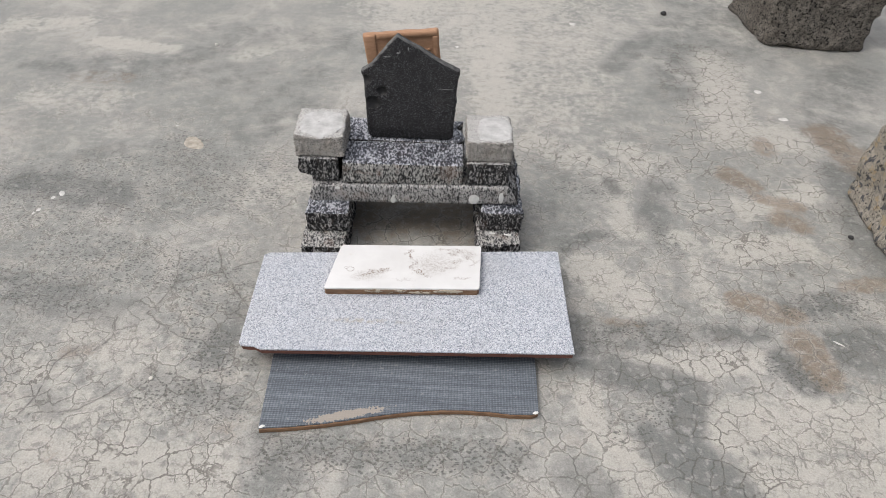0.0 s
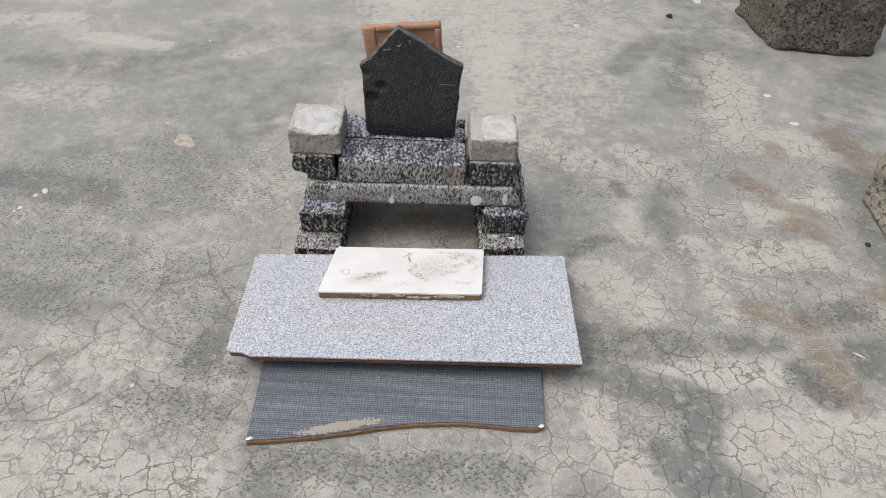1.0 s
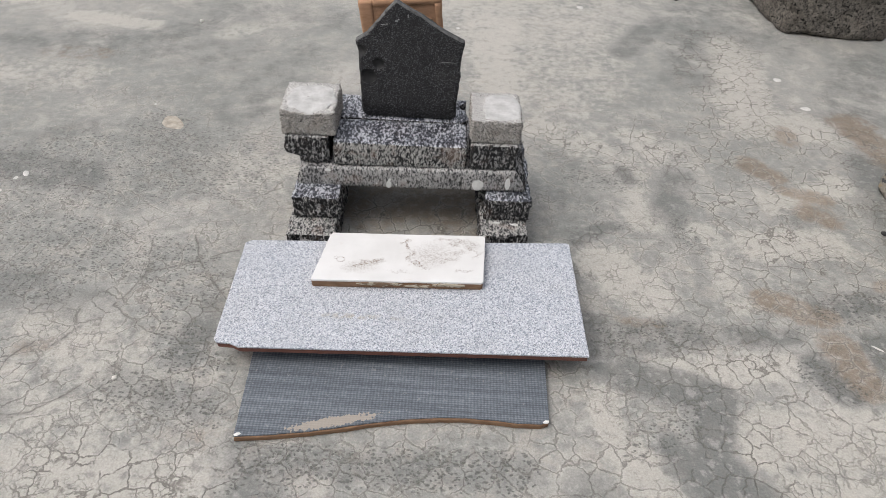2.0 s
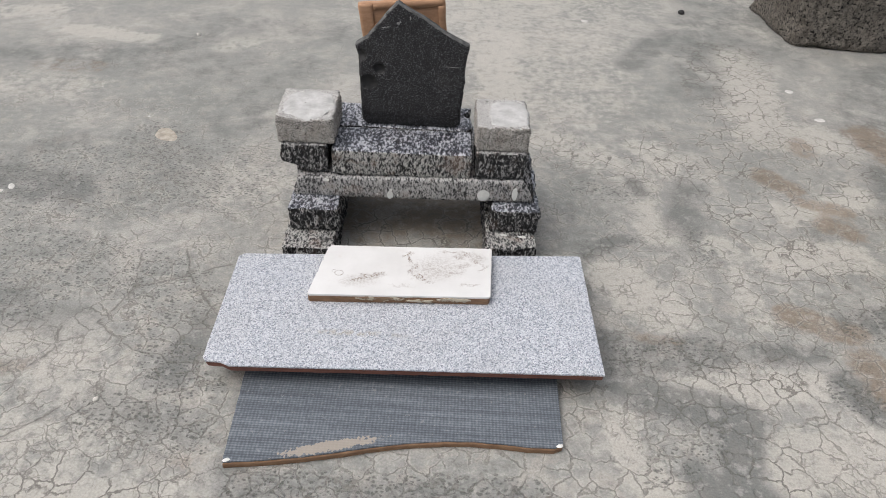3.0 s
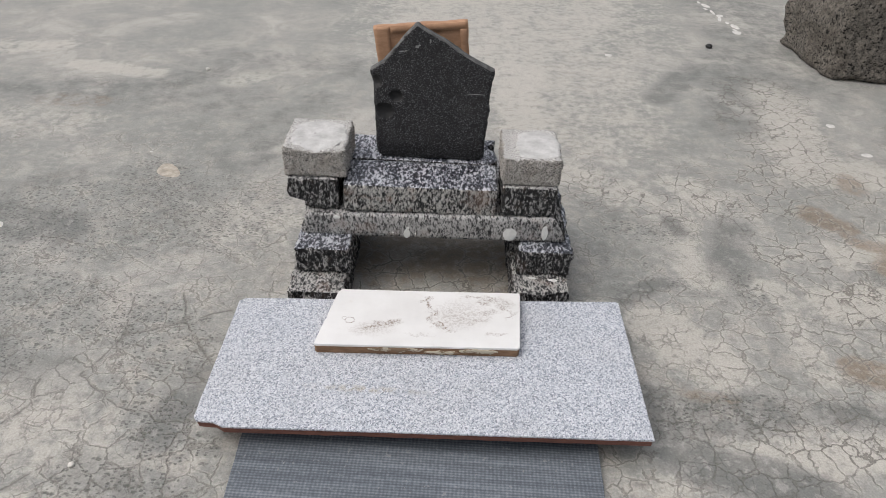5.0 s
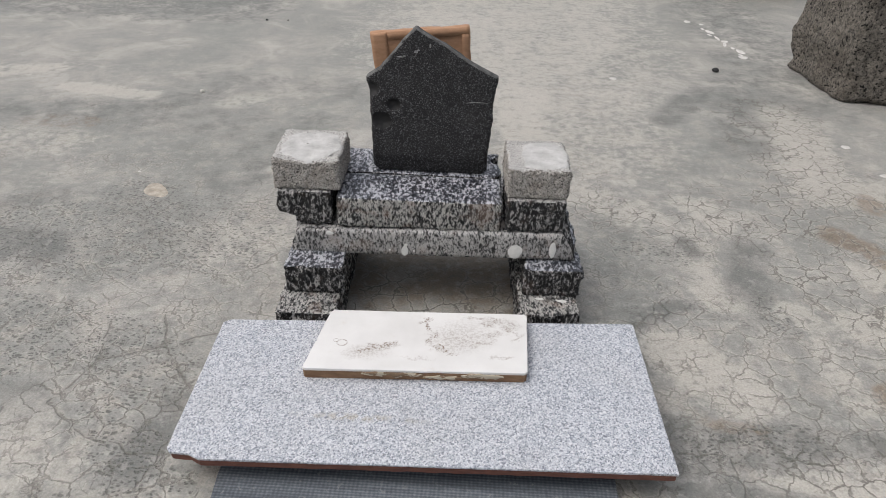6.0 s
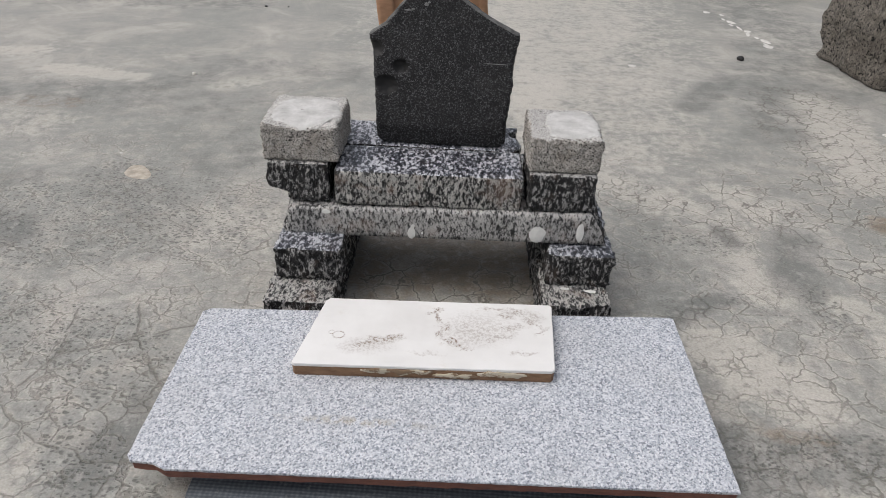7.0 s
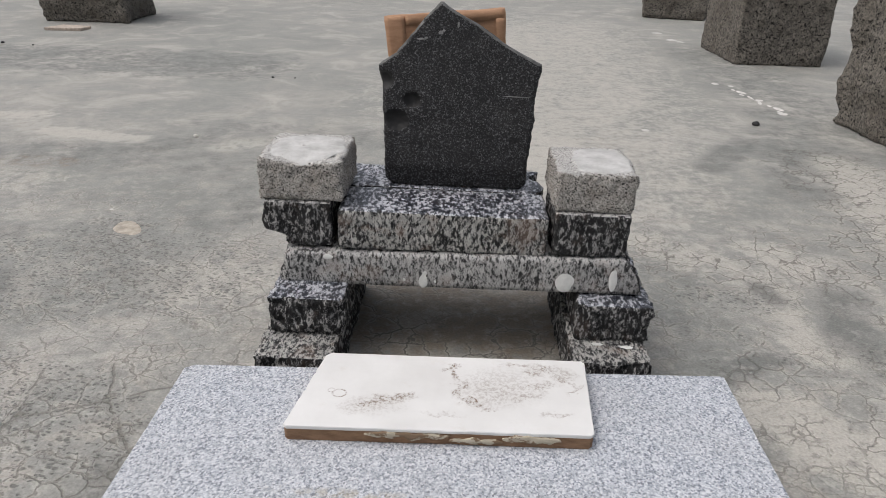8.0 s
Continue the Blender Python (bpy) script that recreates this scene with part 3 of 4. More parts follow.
# ---------- ground ----------
def build_ground():
    """One sheet to the horizon, closely meshed where the stone model stands."""
    def ticks(lo, hi, step):
        near = [lo + step * i for i in range(int(round((hi - lo) / step)) + 1)]
        out = [step * 1.6 ** i for i in range(1, 22)]
        steps = list(itertools.accumulate(out))
        return [lo - d for d in reversed(steps)] + near + [hi + d for d in steps]

    xs, ys = ticks(-1.6, 1.6, 0.014), ticks(0.3, 3.2, 0.014)
    w, h = len(xs), len(ys)
    verts = [(x, y, 0) for y in ys for x in xs]
    faces = [(j * w + i, j * w + i + 1, (j + 1) * w + i + 1, (j + 1) * w + i) for j in range(h - 1) for i in range(w - 1)]
    me = bpy.data.meshes.new("ground")
    me.from_pydata(verts, [], faces)
    me.materials.append(M_FLOOR)
    p = np.array(verts)[:, :2]

    def layer(name, *lists):
        v = np.zeros(len(p))
        for ax, ay, bx, by, r, k in itertools.chain(*lists):
            a, d = np.array((ax, ay)), np.array((bx - ax, by - ay))
            t = np.clip((p - a) @ d / max(1e-6, d @ d), 0, 1)
            away = np.hypot(*(p - a - t[:, None] * d).T)
            v = np.maximum(v, k * np.clip(1.55 - away / r, 0, 1))
        me.attributes.new(name, "FLOAT", "POINT").data.foreach_set("value", v.astype(np.float32))

    layer("damp_and_shade", DAMP_NEAR, DAMP_FAR, DAMP_AND_SHADE_BACK)
    layer("pale", PALE_NEAR, PALE_FAR, PALE_AND_SHEEN_BACK)
    layer("rust_brown", RUST_AT, BROWN_BACK)
    layer("crazed", CRAZED_AT)
    layer("pitted", PITTED_AT)
    # the way from the nearest long crack, and how far it is
    best, way = np.full(len(p), 9.0), np.zeros((len(p), 3))
    for line in CRACKS:
        for a, b in zip(line, line[1:]):
            a, d = np.array(a), np.array(b) - np.array(a)
            e = p - a - np.clip((p - a) @ d / (d @ d), 0, 1)[:, None] * d
            near = np.hypot(*e.T) < best
            best[near] = np.hypot(*e.T)[near]
            way[near, :2] = e[near]
    me.attributes.new("beside_crack", "FLOAT_VECTOR", "POINT").data.foreach_set("vector", way.astype(np.float32).ravel())
    me.attributes.new("off_crack", "FLOAT", "POINT").data.foreach_set("value", best.astype(np.float32))
    # the floor further back was trowelled smooth
    layer("worked", [(-3.0, -0.4, 3.0, -0.4, 2.1, 1.0)])
    me.update()
    tagged(new("ground", me), "weathered grey cement floor with a net of fine cracks", "ground", kind="structure")


build_ground()

# ---------- the stacked shrine of stone offcuts ----------
FACE = [M_GRANITE_FACE, M_GRANITE_TOP, M_GRANITE_BROKEN, M_GRANITE_SPLIT]
G = "granite offcuts of the stacked model"


def leg(x0, x1, front_low, front_up, turn, seed, cut):
    back = 1.329
    w = x1 - x0
    cy = (front_low + back) / 2
    rough = (0.003, 0.004, 0.006, 0.002, 0.0, 0.0012)

    def skew(q):
        if q.y < -0.03 and cut:
            q.y += cut * max(0.0, q.x + w / 2 - 0.045)
        return q

    stone("granite_slab", ((x0 + x1) / 2, cy), 0.0, (w, back - front_low, 0.056), turn, FACE,
          "dark granite slab with broken front, on cement floor", "stone", G,
          rough=rough, chips=0.003, radius=0.002, step=0.004, seed=seed, shape=skew, index=top_or_front(3, 2, 2), grain=55)
    cy = (front_up + back) / 2
    up = stone("granite_slab", ((x0 + x1) / 2 + 0.005, cy), 0.056, (w - 0.002, back - front_up, 0.047), turn, FACE,
               "dark granite slab with split front, on another slab", "stone", G,
               rough=rough, chips=0.004, radius=0.002, step=0.004, seed=seed + 1, index=top_or_front(1, 2, 2), grain=60)
    return up


leg(-0.262, -0.172, 1.055, 1.106, 1.5, 1, 0.0)
right_leg = leg(0.098, 0.188, 1.079, 1.130, 2.0, 5, 0.25)


def beam_shape(q):
    # broken ends: the right end flares out towards the bottom, the left one a little
    k = 0.5 - q.z / 0.047
    if q.x > 0.17:
        q.x += 0.022 * max(0.0, k) * (q.x - 0.17) / 0.035
    if q.x < -0.18:
        q.x -= 0.008 * max(0.0, k) * (-q.x - 0.18) / 0.025
    q.z += 0.004 * q.x / 0.2 * (1 if q.z > 0 else 0.6)
    return q


beam = stone("granite_beam", (-0.0410, 1.2460), 0.102, (0.408, 0.185, 0.044), 1.2, FACE,
             "light grey granite beam with white paint dabs", "stone", G,
             rough=(0.006, 0.007, 0.0007, 0.003, 0.0, 0.001), chips=0.002, radius=0.002, seed=11, shape=beam_shape,
             index=top_or_front(0, 0, 2), grain=45)


def dabs_on(parent, front_y, spots):
    for i, (x, z, w, h) in enumerate(spots):
        d = part("paint_dab", dab_mesh("paint_dab", w, h, 0.0006, M_PAINT, i * 2.3 + front_y), parent, "dab of white paint")
        inv = parent.matrix_basis.inverted()
        d.matrix_basis = inv @ pose(x, front_y + 0.02 * x, z, 90, 0, 1.2)


dabs_on(beam, 1.1514, [(-0.076, 0.112, 0.011, 0.018), (-0.0745, 0.1225, 0.006, 0.006), (0.092, 0.1185, 0.021, 0.025),
                       (0.148, 0.1245, 0.010, 0.029), (-0.19, 0.1385, 0.012, 0.007), (-0.099, 0.113, 0.003, 0.004),
                       (-0.062, 0.112, 0.003, 0.004)])
# paint spots on the foot of the right leg
for sx, sy, sz, sw, sh, tilt in ((0.133, 1.120, 0.0572, 0.014, 0.006, 0), (0.167, 1.117, 0.0575, 0.015, 0.007, 0)):
    d = part("paint_dab", dab_mesh("paint_dab", sw, sh, 0.0006, M_PAINT, sx * 50), right_leg, "dab of white paint")
    d.matrix_basis = right_leg.matrix_basis.inverted() @ pose(sx, sy, sz, tilt)

stone("granite_block", (-0.0570, 1.2010), 0.1465, (0.247, 0.083, 0.0485), 1.0, FACE,
      "long granite block with polished top and split front", "stone", G,
      rough=(0.001, 0.001, 0.003, 0.001, 0.0, 0.0003), chips=0.003, radius=0.003, seed=21, step=0.004, index=top_or_front(1, 3, 2), grain=60)


def notch(q):
    if q.x > 0.1:
        q.x -= 0.012 * max(0.0, math.sin(q.y * 90)) * (q.x - 0.1) / 0.03
    return q


stone("granite_block", (-0.0700, 1.2900), 0.1465, (0.27, 0.088, 0.0475), 0.3, FACE,
      "mottled granite block with a chipped end, behind the long one", "stone", G,
      rough=(0.002, 0.005, 0.001, 0.002, 0.0, 0.0003), chips=0.003, radius=0.002, seed=24, shape=notch, index=top_or_front(1, 2, 2), grain=60)


def undercut(q):
    # the outer lower corner has broken away
    if q.z < -0.009 and q.x < -0.002:
        k = min(1.0, (-0.009 - q.z) / 0.005)
        q.x += (0.024 + 0.004 * noise.noise(q * 90)) * k * min(1.0, (-0.002 - q.x) / 0.035)
    return q


stone("granite_cheek", (-0.2295, 1.2110), 0.1455, (0.081, 0.1, 0.0545), 1.0, FACE,
      "small dark granite block with a broken lower corner", "stone", G,
      rough=(0.003, 0.002, 0.0045, 0.003, 0.0, 0.0005), chips=0.005, radius=0.002, seed=31, shape=undercut, step=0.004, index=top_or_front(0, 2, 2), grain=70)
stone("granite_cheek", (0.1165, 1.2110), 0.1515, (0.087, 0.1, 0.0515), 1.5, FACE,
      "small dark split granite block under a concrete cube", "stone", G,
      rough=(0.002, 0.002, 0.0035, 0.003, 0.0, 0.0005), chips=0.004, radius=0.002, seed=35, step=0.004, index=top_or_front(0, 2, 2), grain=70)


def cube_block(centre, base, size, turn, seed, dip, skim, label):
    """A cut cube of coarse concrete with a pale cement skim on its top."""
    ob = thing("concrete_cube", label, "concrete block", "concrete cubes")
    ob.matrix_basis = pose(*centre, base, 0, 0, turn)
    hx, hy, hz = (s / 2 for s in size)

    def shape(q):
        if q.z > 0 and q.y < 0:
            q.z -= dip * (q.z / hz) * (-q.y / hy) ** 2 * max(0.0, 1 - (q.x / hx - 0.1) ** 2)
        q.z += hz
        return q

    # faces that point up take the paler concrete
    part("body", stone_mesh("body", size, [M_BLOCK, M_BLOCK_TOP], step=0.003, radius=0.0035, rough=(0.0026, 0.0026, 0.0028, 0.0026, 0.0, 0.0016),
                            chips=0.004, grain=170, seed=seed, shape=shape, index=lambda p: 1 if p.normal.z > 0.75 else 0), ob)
    x0, x1, y0, y1 = skim
    verts, faces, n = [], [], 26
    for j in range(n + 1):
        for i in range(n + 1):
            u, v = 2 * i / n - 1, 2 * j / n - 1
            e = 1 + 0.13 * fbm((u * 1.4 + seed, v * 1.4, 0), 1.2, 3)
            # a rounded patch
            s = math.sqrt(max(1e-6, 1 - 0.42 * v * v)) * e
            t = math.sqrt(max(1e-6, 1 - 0.42 * u * u)) * e
            x, y = (x0 + x1) / 2 + u * s * (x1 - x0) / 2, (y0 + y1) / 2 + v * t * (y1 - y0) / 2
            z = size[2] + 0.0004 + 0.0009 * (1 - max(abs(u), abs(v)) ** 6) + 0.0006 * fbm((x, y, seed), 60, 3)
            if y < 0:
                z -= dip * (y / hy) ** 2 * max(0.0, 1 - (x / hx - 0.1) ** 2)
            if max(abs(u), abs(v)) > 0.99:
                z -= 0.0025
            verts.append((x, y, z))
    for j in range(n):
        for i in range(n):
            a = j * (n + 1) + i
            faces.append((a, a + 1, a + n + 2, a + n + 1))
    part("skim", mesh_of("skim", verts, faces, [M_SKIM]), ob, "pale smooth cement skim")


cube_block((-0.2240, 1.2180), 0.200, (0.099, 0.102, 0.052), 1.0, 41, 0.006, (-0.043, 0.048, -0.051, 0.044),
           "rough grey concrete cube with pale dished top")
cube_block((0.1160, 1.2190), 0.203, (0.0915, 0.102, 0.048), 2.0, 47, 0.001, (-0.026, 0.047, -0.051, 0.044),
           "rough grey concrete cube with pale flat top")


def headstone():
    """A pointed upright slab of black granite with chipped edges and two shallow dents."""
    lean = math.tan(radians(5.5))
    base = 0.1955
    side_l = [(0.0, -0.126), (0.006, -0.1325), (0.035, -0.1335), (0.073, -0.1345), (0.108, -0.1365), (0.127, -0.1385), (0.144, -0.142), (0.147, -0.1415)]
    side_r = [(0.0, 0.041), (0.005, 0.0455), (0.03, 0.0465), (0.073, 0.0485), (0.088, 0.0515), (0.098, 0.0495), (0.126, 0.0515), (0.150, 0.0555), (0.1535, 0.0545)]
    top_l = [(0.147, -0.1405), (0.160, -0.122), (0.182, -0.103), (0.214, -0.075), (0.220, -0.069)]
    top_r = [(0.1535, 0.0535), (0.176, 0.008), (0.196, -0.022), (0.212, -0.054), (0.220, -0.066)]

    def along(pts, h):
        for (a, u), (b, v) in zip(pts, pts[1:]):
            if h <= b:
                return u + (v - u) * max(0.0, h - a) / (b - a)
        return pts[-1][1]

    dents = ((-0.100, 0.107, 0.0115, 0.007), (-0.119, 0.082, 0.016, 0.006), (-0.135, 0.130, 0.0135, 0.0085))
    rows, cols = 132, 72
    t = 0.014
    verts, faces = [], []
    for back in (0, 1):
        for j in range(rows + 1):
            h = 0.220 * j / rows
            xl = along(side_l + top_l[1:], h) + 0.0018 * fbm((h, 1, back), 47, 5) + 0.001 * fbm((h, 2, back), 190, 3)
            xr = along(side_r + top_r[1:], h) + 0.0018 * fbm((h, 5, back), 41, 5) + 0.001 * fbm((h, 6, back), 210, 3)
            for i in range(cols + 1):
                u = i / cols
                x = xl + (xr - xl) * u
                y = lean * h + back * t
                if not back:
                    y += 0.0011 * fbm((x, h, 3), 34, 4) + 0.0005 * fbm((x, h, 8), 190, 3)
                    for dx, dh, r, depth in dents:
                        d = math.hypot(x - dx, (h - dh) * 1.15) / r + 0.12 * noise.noise(Vector((x * 160, h * 160, r)))
                        y += depth * max(0.0, 1 - d ** 2.5) if d < 1 else 0
                    # worn arris
                    edge = min(x - xl, xr - x, 0.02)
                    y += 0.004 * max(0.0, 1 - edge / 0.004) ** 2
                    # the foot is dressed back a little
                    y += 0.0065 * max(0.0, 1 - h / 0.026)
                verts.append((x, y, h))
    w = cols + 1
    n = w * (rows + 1)
    for j in range(rows):
        for i in range(cols):
            a = j * w + i
            faces.append((a, a + 1, a + w + 1, a + w))
            faces.append((n + a, n + a + w, n + a + w + 1, n + a + 1))
    for j in range(rows):
        for i in (0, cols):
            a, b = j * w + i, (j + 1) * w + i
            faces.append((a, b, n + b, n + a))
    for i in range(cols):
        for j in (0, rows):
            a = j * w + i
            faces.append((a, a + 1, n + a + 1, n + a))
    def surface(p):
        x, y, h = p.center
        if p.normal.z > 0.45 and h > 0.14:
            return 1
        if y < lean * h + 0.012 and any(math.hypot(x - dx, (h - dh) * 1.15) < r * 0.94 for dx, dh, r, _ in dents):
            return 2
        return 0

    ob = new("headstone", mesh_of("headstone", verts, faces, [M_BLACK, M_ARRIS, M_FLAKED], surface))
    ob.matrix_basis = pose(-0.0035, 1.2490, base, 0, 0, 0)
    tagged(ob, "pointed black granite slab with chipped edges, standing upright", "stone slab")
    for x, h, ww, hh in ((-0.09, 0.179, 0.012, 0.0022), (-0.084, 0.1805, 0.005, 0.003), (-0.067, 0.187, 0.006, 0.0045), (-0.0635, 0.1895, 0.004, 0.0025), (-0.0465, 0.196, 0.003, 0.008), (0.027, 0.1165, 0.034, 0.0011)):
        d = part("chip_scar", dab_mesh("chip_scar", ww, hh, 0.0006, M_SCAR, x * 90), ob, "pale chip scar")
        d.matrix_basis = pose(x, lean * h - 0.0004, h, 95.5, 0, 0)


M_SCAR = plain("pale_chip_scar", (0.2, 0.2, 0.2), 0.8, 0.5)
M_FLAKED = plain("flaked_black_stone", (0.006, 0.006, 0.0065), 0.62, 0.5)
M_ARRIS = plain("grey_sawn_edge", (0.1, 0.1, 0.098), 0.85, 0.6)
headstone()


def clay_tile():
    """A pressed terracotta tile with a raised rim and ribs, propped behind the headstone."""
    ob = thing("clay_tile", "orange terracotta tile with ribs, propped behind black slab", "tile")
    w, h, t = 0.150, 0.2045, 0.012

    def taper(q):
        q.x *= 1 + 0.03 * (q.z / h)
        q.z += h / 2
        return q

    part("panel", stone_mesh("panel", (w, t, h), [M_TERRACOTTA], step=0.006, radius=0.002, rough=(0.0008,) * 6, shape=taper, seed=51), ob)

    def bar(name, x, z, bw, bh, depth):
        def place(q):
            return (q.x + x, q.y - t / 2 - depth / 2 + 0.001, q.z + z)
        part(name, stone_mesh(name, (bw, depth, bh), [M_TERRACOTTA], step=0.005, radius=0.0009, rough=(0.0004,) * 6, shape=place, seed=x * 40), ob)

    bar("rim", -w / 2 + 0.0125, h * 0.5, 0.024, h * 0.985, 0.0035)
    bar("rim", 0.0125, h - 0.0065, w - 0.026, 0.0125, 0.0035)
    bar("rim", w / 2 - 0.006, h * 0.5 - 0.007, 0.0115, h * 0.96, 0.0035)
    bar("rib", 0.004, h - 0.040, w - 0.042, 0.0045, 0.0028)
    bar("rib", -0.008, h * 0.4, 0.0045, h * 0.72, 0.0028)
    ob.matrix_basis = pose(-0.051, 1.330, 0.1955, 0, -5.6, 1.5)


clay_tile()

# ---------- the three flat tiles in front ----------
def speckled_tile():
    ob = thing("speckled_tile", "grey speckled ceramic tile with red body and nipped corner", "tile")
    out = [(-0.3205, 0.8020), (-0.3150, 0.7950), (-0.2930, 0.7940), (-0.2790, 0.7880), (0.2760, 0.8085), (0.2765, 0.8095), (0.2690, 1.0755), (0.2650, 1.0775),
           (-0.3180, 1.0370), (-0.3270, 1.0300)]
    part("glaze", plate_mesh("glaze", out, 0.0485, 0.052, [M_GLAZE], 0.0006, 0.0008), ob, "grey speckled glaze")
    low = [(x * 0.994 - 0.0001, 0.0055 + y * 0.994) for x, y in out]
    part("body", plate_mesh("body", low, 0.039, 0.0488, [M_RED_BODY], 0.0012, 0.0012, 3), ob, "dark red fired body")


def white_slab():
    ob = thing("white_slab", "stained white slab with brown body on speckled tile", "slab")
    out = [(-0.1885, 0.9305), (-0.1855, 0.928), (0.103, 0.9425), (0.1065, 0.946), (0.1105, 1.062), (0.1075, 1.065), (-0.168, 1.0515), (-0.173, 1.046), (-0.1768, 1.0175), (-0.1752, 1.0145), (-0.1775, 1.0115), (-0.1805, 0.988), (-0.1790, 0.985), (-0.1815, 0.982)]
    part("face", plate_mesh("face", out, 0.065, 0.069, [M_WHITE], 0.0007, 0.0008, 5), ob, "stained white face")
    low = [(x * 0.995 - 0.0002, 0.0045 + y * 0.9955) for x, y in out]
    part("body", plate_mesh("body", low, 0.052, 0.0652, [M_BROWN_BODY], 0.0012, 0.001, 7), ob, "brown fired body")
    # old mortar along the front edge
    for x0, x1, z0, z1 in ((-0.112, -0.03, 0.0585, 0.0655), (-0.03, 0.02, 0.0545, 0.061), (0.02, 0.075, 0.0575, 0.0655)):
        def shape(q, x0=x0, x1=x1, z0=z0, z1=z1):
            x = q.x + (x0 + x1) / 2
            y = 0.9281 + (x + 0.1855) * 0.0503 + q.y
            taper = 1 - 0.75 * abs(2 * q.x / (x1 - x0)) ** 2
            return (x, y, (z0 + z1) / 2 + q.z * taper)
        part("mortar", stone_mesh("mortar", (x1 - x0, 0.0026, z1 - z0), [M_MORTAR], step=0.0022, radius=0.0007,
                                  rough=(0.004, 0.004, 0.0007, 0.0, 0.0032, 0.0032), grain=110, shape=shape, seed=x0 * 90), ob, "crust of old mortar")


def ribbed_tile():
    ob = thing("ribbed_tile", "blue-grey ribbed tile with a wavy broken brown edge", "tile")
    out = [(-0.2570, 0.6540), (-0.2060, 0.6600), (-0.1560, 0.6680), (-0.1060, 0.6790), (-0.0560, 0.6910), (-0.0060, 0.7005), (0.0440, 0.7065), (0.0840, 0.7085), (0.1240, 0.7075),
           (0.1640, 0.7045), (0.1990, 0.7055), (0.2110, 0.7110), (0.2130, 0.9740), (-0.2680, 0.9490), (-0.2650, 0.7940)]
    part("face", plate_mesh("face", out, 0.0095, 0.0125, [M_BACKING], 0.0008, 0.0006, 9), ob, "ribbed blue-grey face")
    low = [(x * 0.996, 0.0035 + y * 0.9965 - 0.003) for x, y in out]
    part("body", plate_mesh("body", low, 0.0, 0.0097, [M_BROWN_BODY], 0.0012, 0.0012, 11), ob, "brown fired body")
    for x, y in ((-0.252, 0.6575), (0.206, 0.709)):
        d = part("chip_scar", dab_mesh("chip_scar", 0.011, 0.006, 0.0012, M_PAINT, x * 30), ob, "white chipped corner")
        d.matrix_basis = pose(x, y, 0.0124, 0, 0, 20)


def packing():
    """Offcuts stacked under the speckled tile to lift it."""
    for x, y, base, hgt in ((-0.20, 0.92, 0.0125, 0.0265), (0.16, 0.93, 0.0125, 0.0265)):
        stone("packing_piece", (x, y), base, (0.06, 0.08, hgt), 4, [M_BROWN_BODY], "brown fired tile offcut under the speckled tile", "offcut",
              "packing pieces", step=0.01, radius=0.002)


speckled_tile()
white_slab()
ribbed_tile()
packing()

# ---------- rubble round about ----------
def lump(name, centre, size, turn, mats, label, seed, amp=0.03, grain=5.0, top=0.9, skew=0.0, lean=0.0, arris=0.015):
    hz = size[2] / 2

    def shape(q):
        f = (q.z + hz) / size[2]
        k = 1 + (top - 1) * f
        if q.x < 0:
            q.x += skew * q.y * 2 * q.x / size[0]
            q.x += lean * f * size[2] * 2 * q.x / size[0]
        return (q.x * k, q.y * k, max(-hz, q.z))

    return stone(name, centre, 0.0, size, turn, mats, label, "concrete lump", "concrete lumps on the floor",
                 rough=(amp, amp, amp, amp, 0.0, amp), chips=1.2 * arris, radius=arris, grain=grain, seed=seed, step=0.008, shape=shape, fine=(0.0055, 34.0))


lump("concrete_lump", (1.25, 1.14), (0.50, 0.54, 0.42), 3, [M_LUMP_PALE], "pale speckled concrete lump lying on the cement floor", 61, 0.02, 6, 0.88)
lump("concrete_lump", (1.187, 2.315), (0.35, 0.30, 0.5), -3, [M_LUMP], "dark rough concrete lump with a rounded foot", 64, 0.014, 8, 0.97, 0.2, 0.03)
lump("concrete_lump", (1.155, 3.57), (0.36, 0.42, 0.5), 3, [M_LUMP], "squared broken concrete lump, dark and pitted", 67, 0.008, 7, 1.0, arris=0.006)
lump("concrete_lump", (1.11, 4.96), (0.36, 0.40, 0.4), -12, [M_LUMP], "squared dark concrete lump far back on the floor", 71, 0.012, 7, 1.0)
lump("concrete_lump", (-1.945, 3.93), (0.40, 0.36, 0.38), 4, [M_LUMP], "dark brown weathered concrete lump beside a thin offcut", 74, 0.02, 7, 1.06)

off = new("thin_offcut", plate_mesh("thin_offcut", [(-0.085, -0.05), (0.07, -0.03), (0.08, 0.04), (-0.055, 0.05)], 0.0, 0.013, [M_SLABLET], 0.003, 0.002))
off.matrix_basis = pose(-1.885, 3.53, 0)
tagged(off, "thin pinkish stone offcut lying before a concrete lump", "offcut")


def pebble(x, y, r, mat, label, seed, flat=0.7):
    me = bpy.data.meshes.new("pebble")
    bm = bmesh.new()
    bmesh.ops.create_icosphere(bm, subdivisions=2, radius=r)
    for v in bm.verts:
        v.co *= 1 + 0.35 * noise.noise(v.co / r * 0.9 + Vector((seed, 0, 0)))
        v.co.z = max(v.co.z * flat, -r * flat * 0.7) + r * flat * 0.7
    bm.to_mesh(me)
    bm.free()
    me.materials.append(mat)
    ob = new("pebble", me)
    ob.matrix_basis = pose(x, y, 0, 0, 0, seed * 40)
    tagged(ob, label, "pebble", "loose bits on the floor")


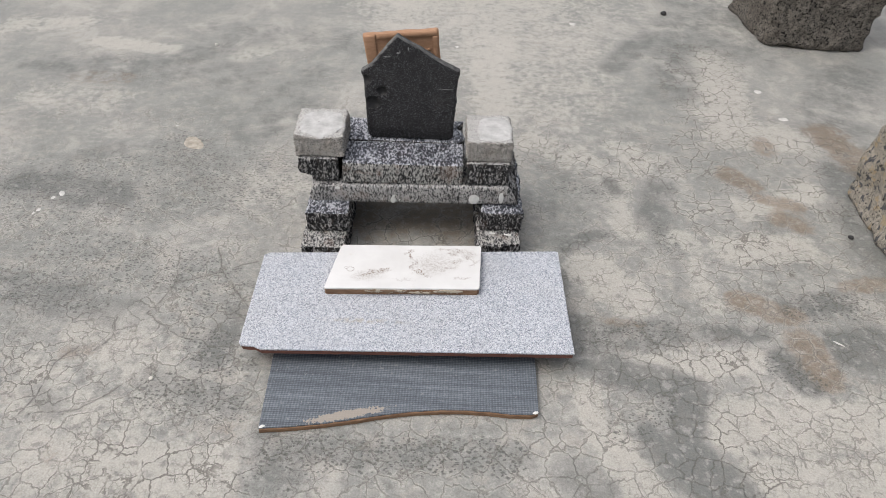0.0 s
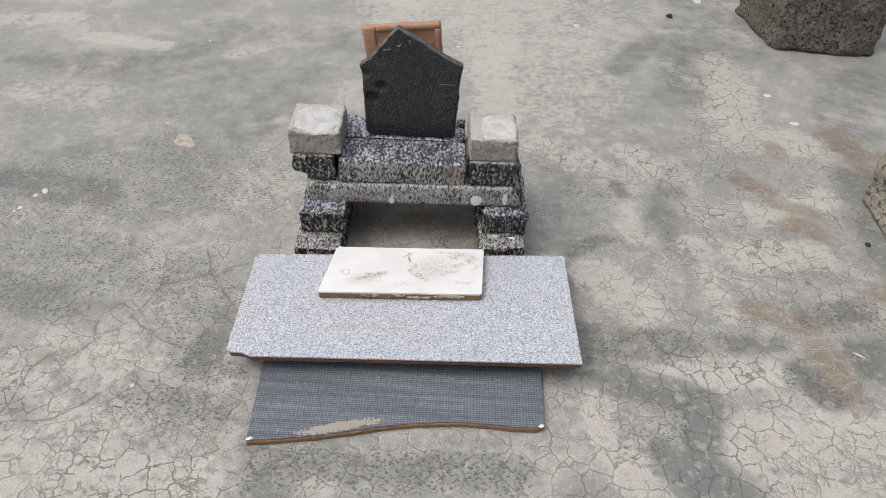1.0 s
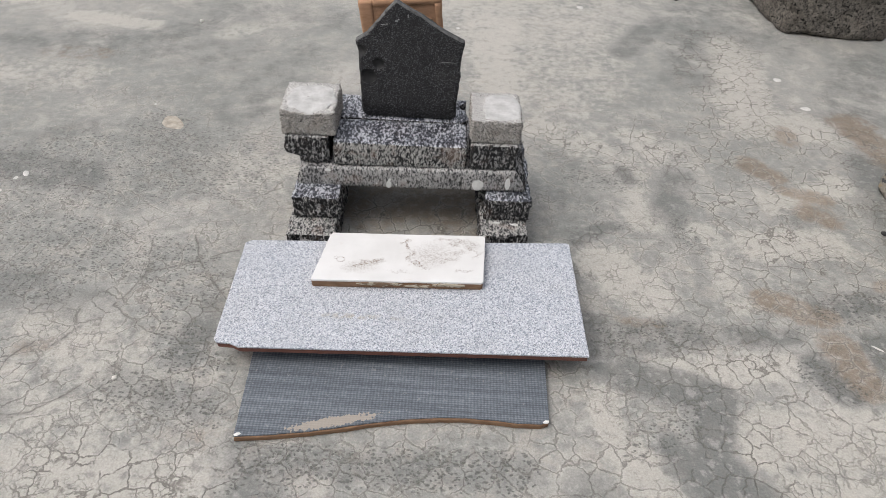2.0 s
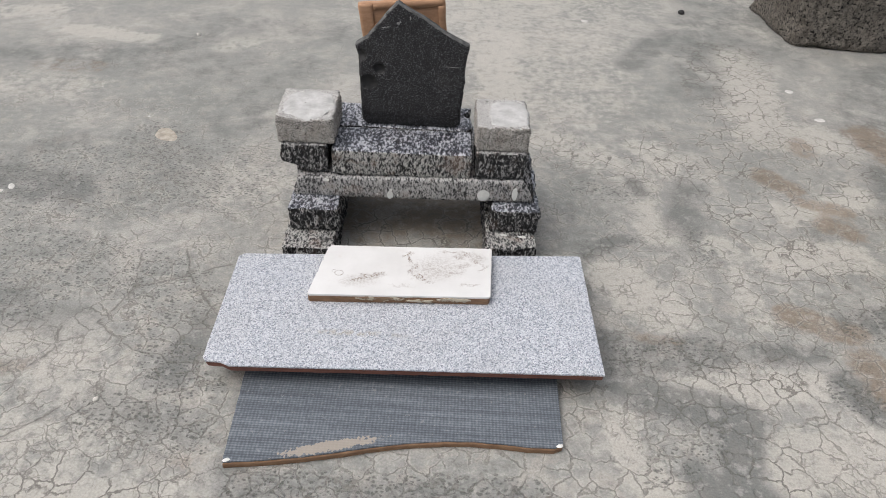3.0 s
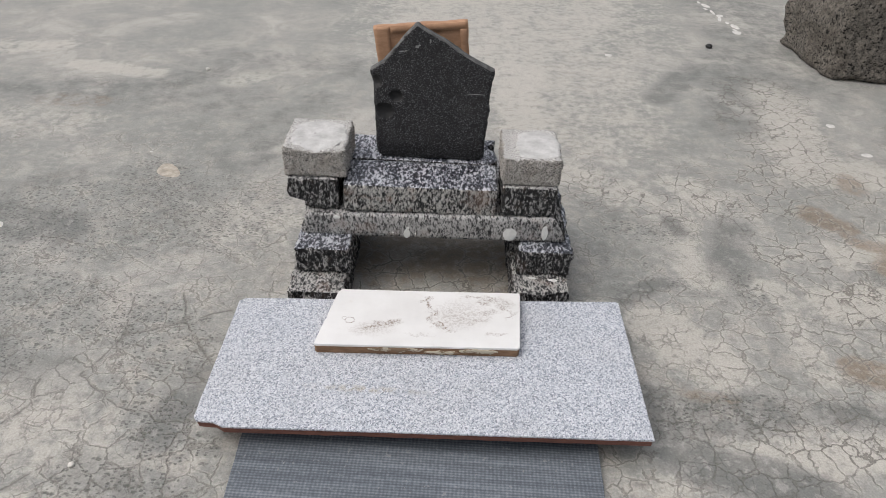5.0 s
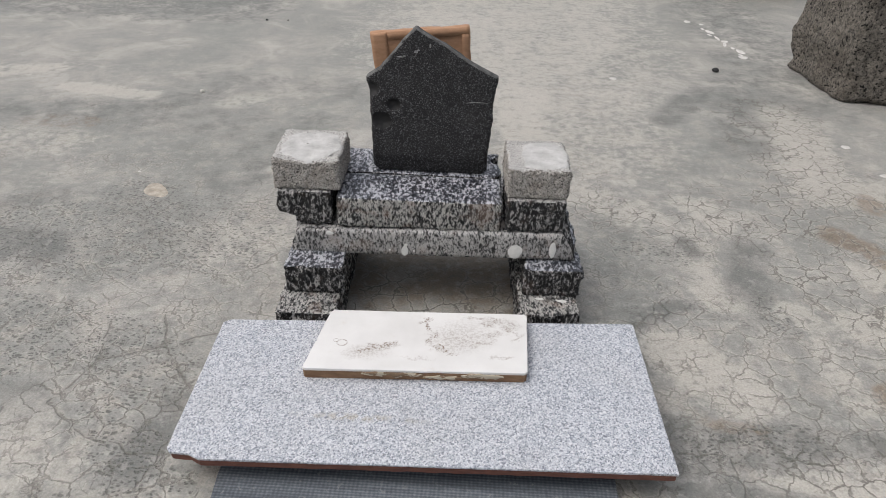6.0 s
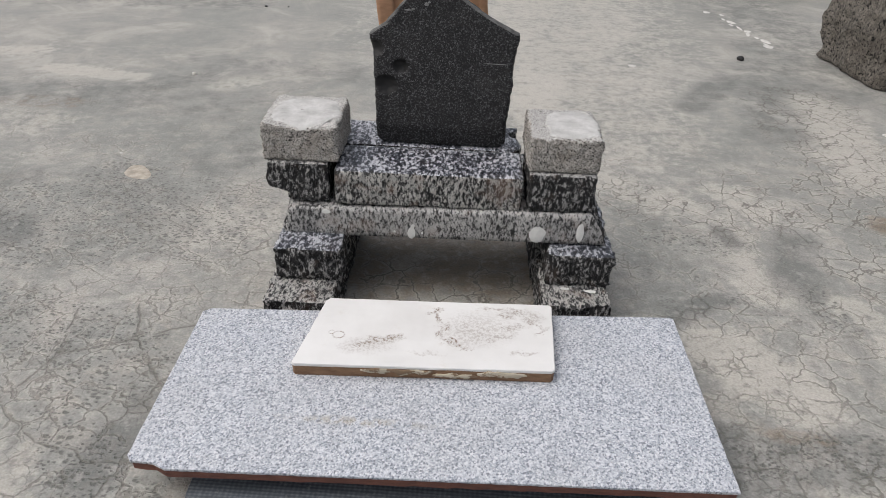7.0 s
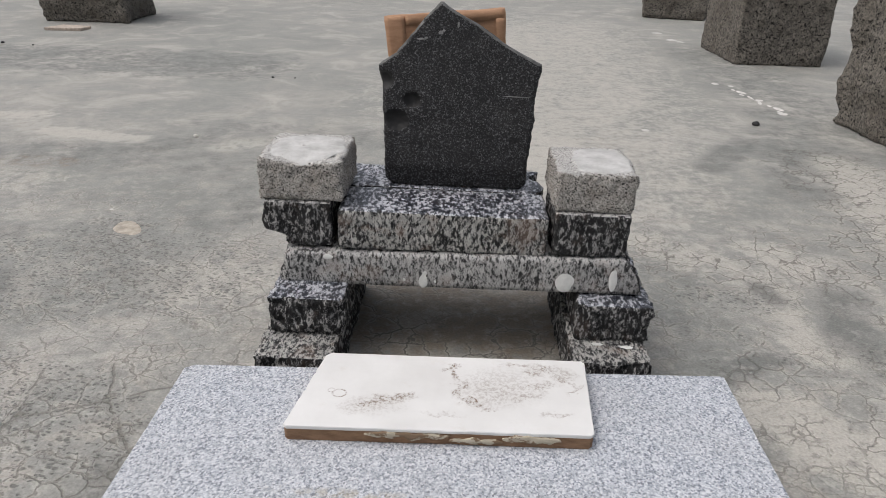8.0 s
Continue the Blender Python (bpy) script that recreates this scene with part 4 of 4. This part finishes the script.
for i, (x, y, r, dark) in enumerate([(0.756, 2.393, 0.011, 1), (-0.715, 2.03, 0.006, 0), (-0.473, 0.752, 0.0042, 0), (-0.727, 2.729, 0.0045, 1), (-0.653, 2.737, 0.003, 1), (-1.936, 3.138, 0.007, 1), (-1.80, 3.12, 0.004, 1), (0.946, 1.222, 0.006, 1)]):
    pebble(x, y, r, M_PEBBLE if dark else M_PALE_PEBBLE, "small black pebble on the cement floor" if dark else "small white pebble on the cement floor", i + 1)


def splash(x, y, w, h, turn, seed):
    ob = new("paint_splash", dab_mesh("paint_splash", w, h, 0.0012, M_SPLASH, seed))
    ob.matrix_basis = pose(x, y, 0.0, 0, 0, turn)
    tagged(ob, "dried splash of white paint on the cement floor", "paint splash", "white splashes on the floor")


SPLASHES = [(0.958, 1.722, 0.028, 0.018, 0), (0.93, 1.872, 0.022, 0.02, 0), (0.427, 2.288, 0.022, 0.022, 0), (0.852, 4.17, 0.06, 0.035, 10),
            (0.875, 3.95, 0.05, 0.05, 40), (0.905, 3.90, 0.04, 0.03, 0), (0.80, 2.95, 0.025, 0.03, 0), (0.845, 2.92, 0.018, 0.02, 10), (0.886, 2.546, 0.03, 0.035, 0),
            (0.039, 2.085, 0.012, 0.012, 0), (-0.862, 1.262, 0.011, 0.022, 30), (-0.875, 1.245, 0.009, 0.012, 0), (-0.887, 1.20, 0.009, 0.012, 0), (-0.893, 1.188, 0.006, 0.008, 0), (-0.69, 1.566, 0.007, 0.007, 0), (0.80, 0.906, 0.02, 0.005, -35)]
for k in range(9):
    f = k / 8
    SPLASHES.append((0.835 + 0.06 * f + 0.01 * math.sin(k * 2.1), 2.86 - 0.29 * f, 0.012 + 0.012 * (k % 3 == 1), 0.026 + 0.024 * (k % 2), 15 * math.sin(k)))
for i, (x, y, w, h, turn) in enumerate(SPLASHES):
    splash(x, y, w, h, turn, i * 1.7)

smear = new("mortar_smear", dab_mesh("mortar_smear", 0.042, 0.062, 0.0012, M_SMEAR, 4.4))
smear.matrix_basis = pose(-0.622, 1.488, 0.0, 0, 0, 40)
tagged(smear, "thin beige smear of dried mortar on the cement floor", "mortar smear")
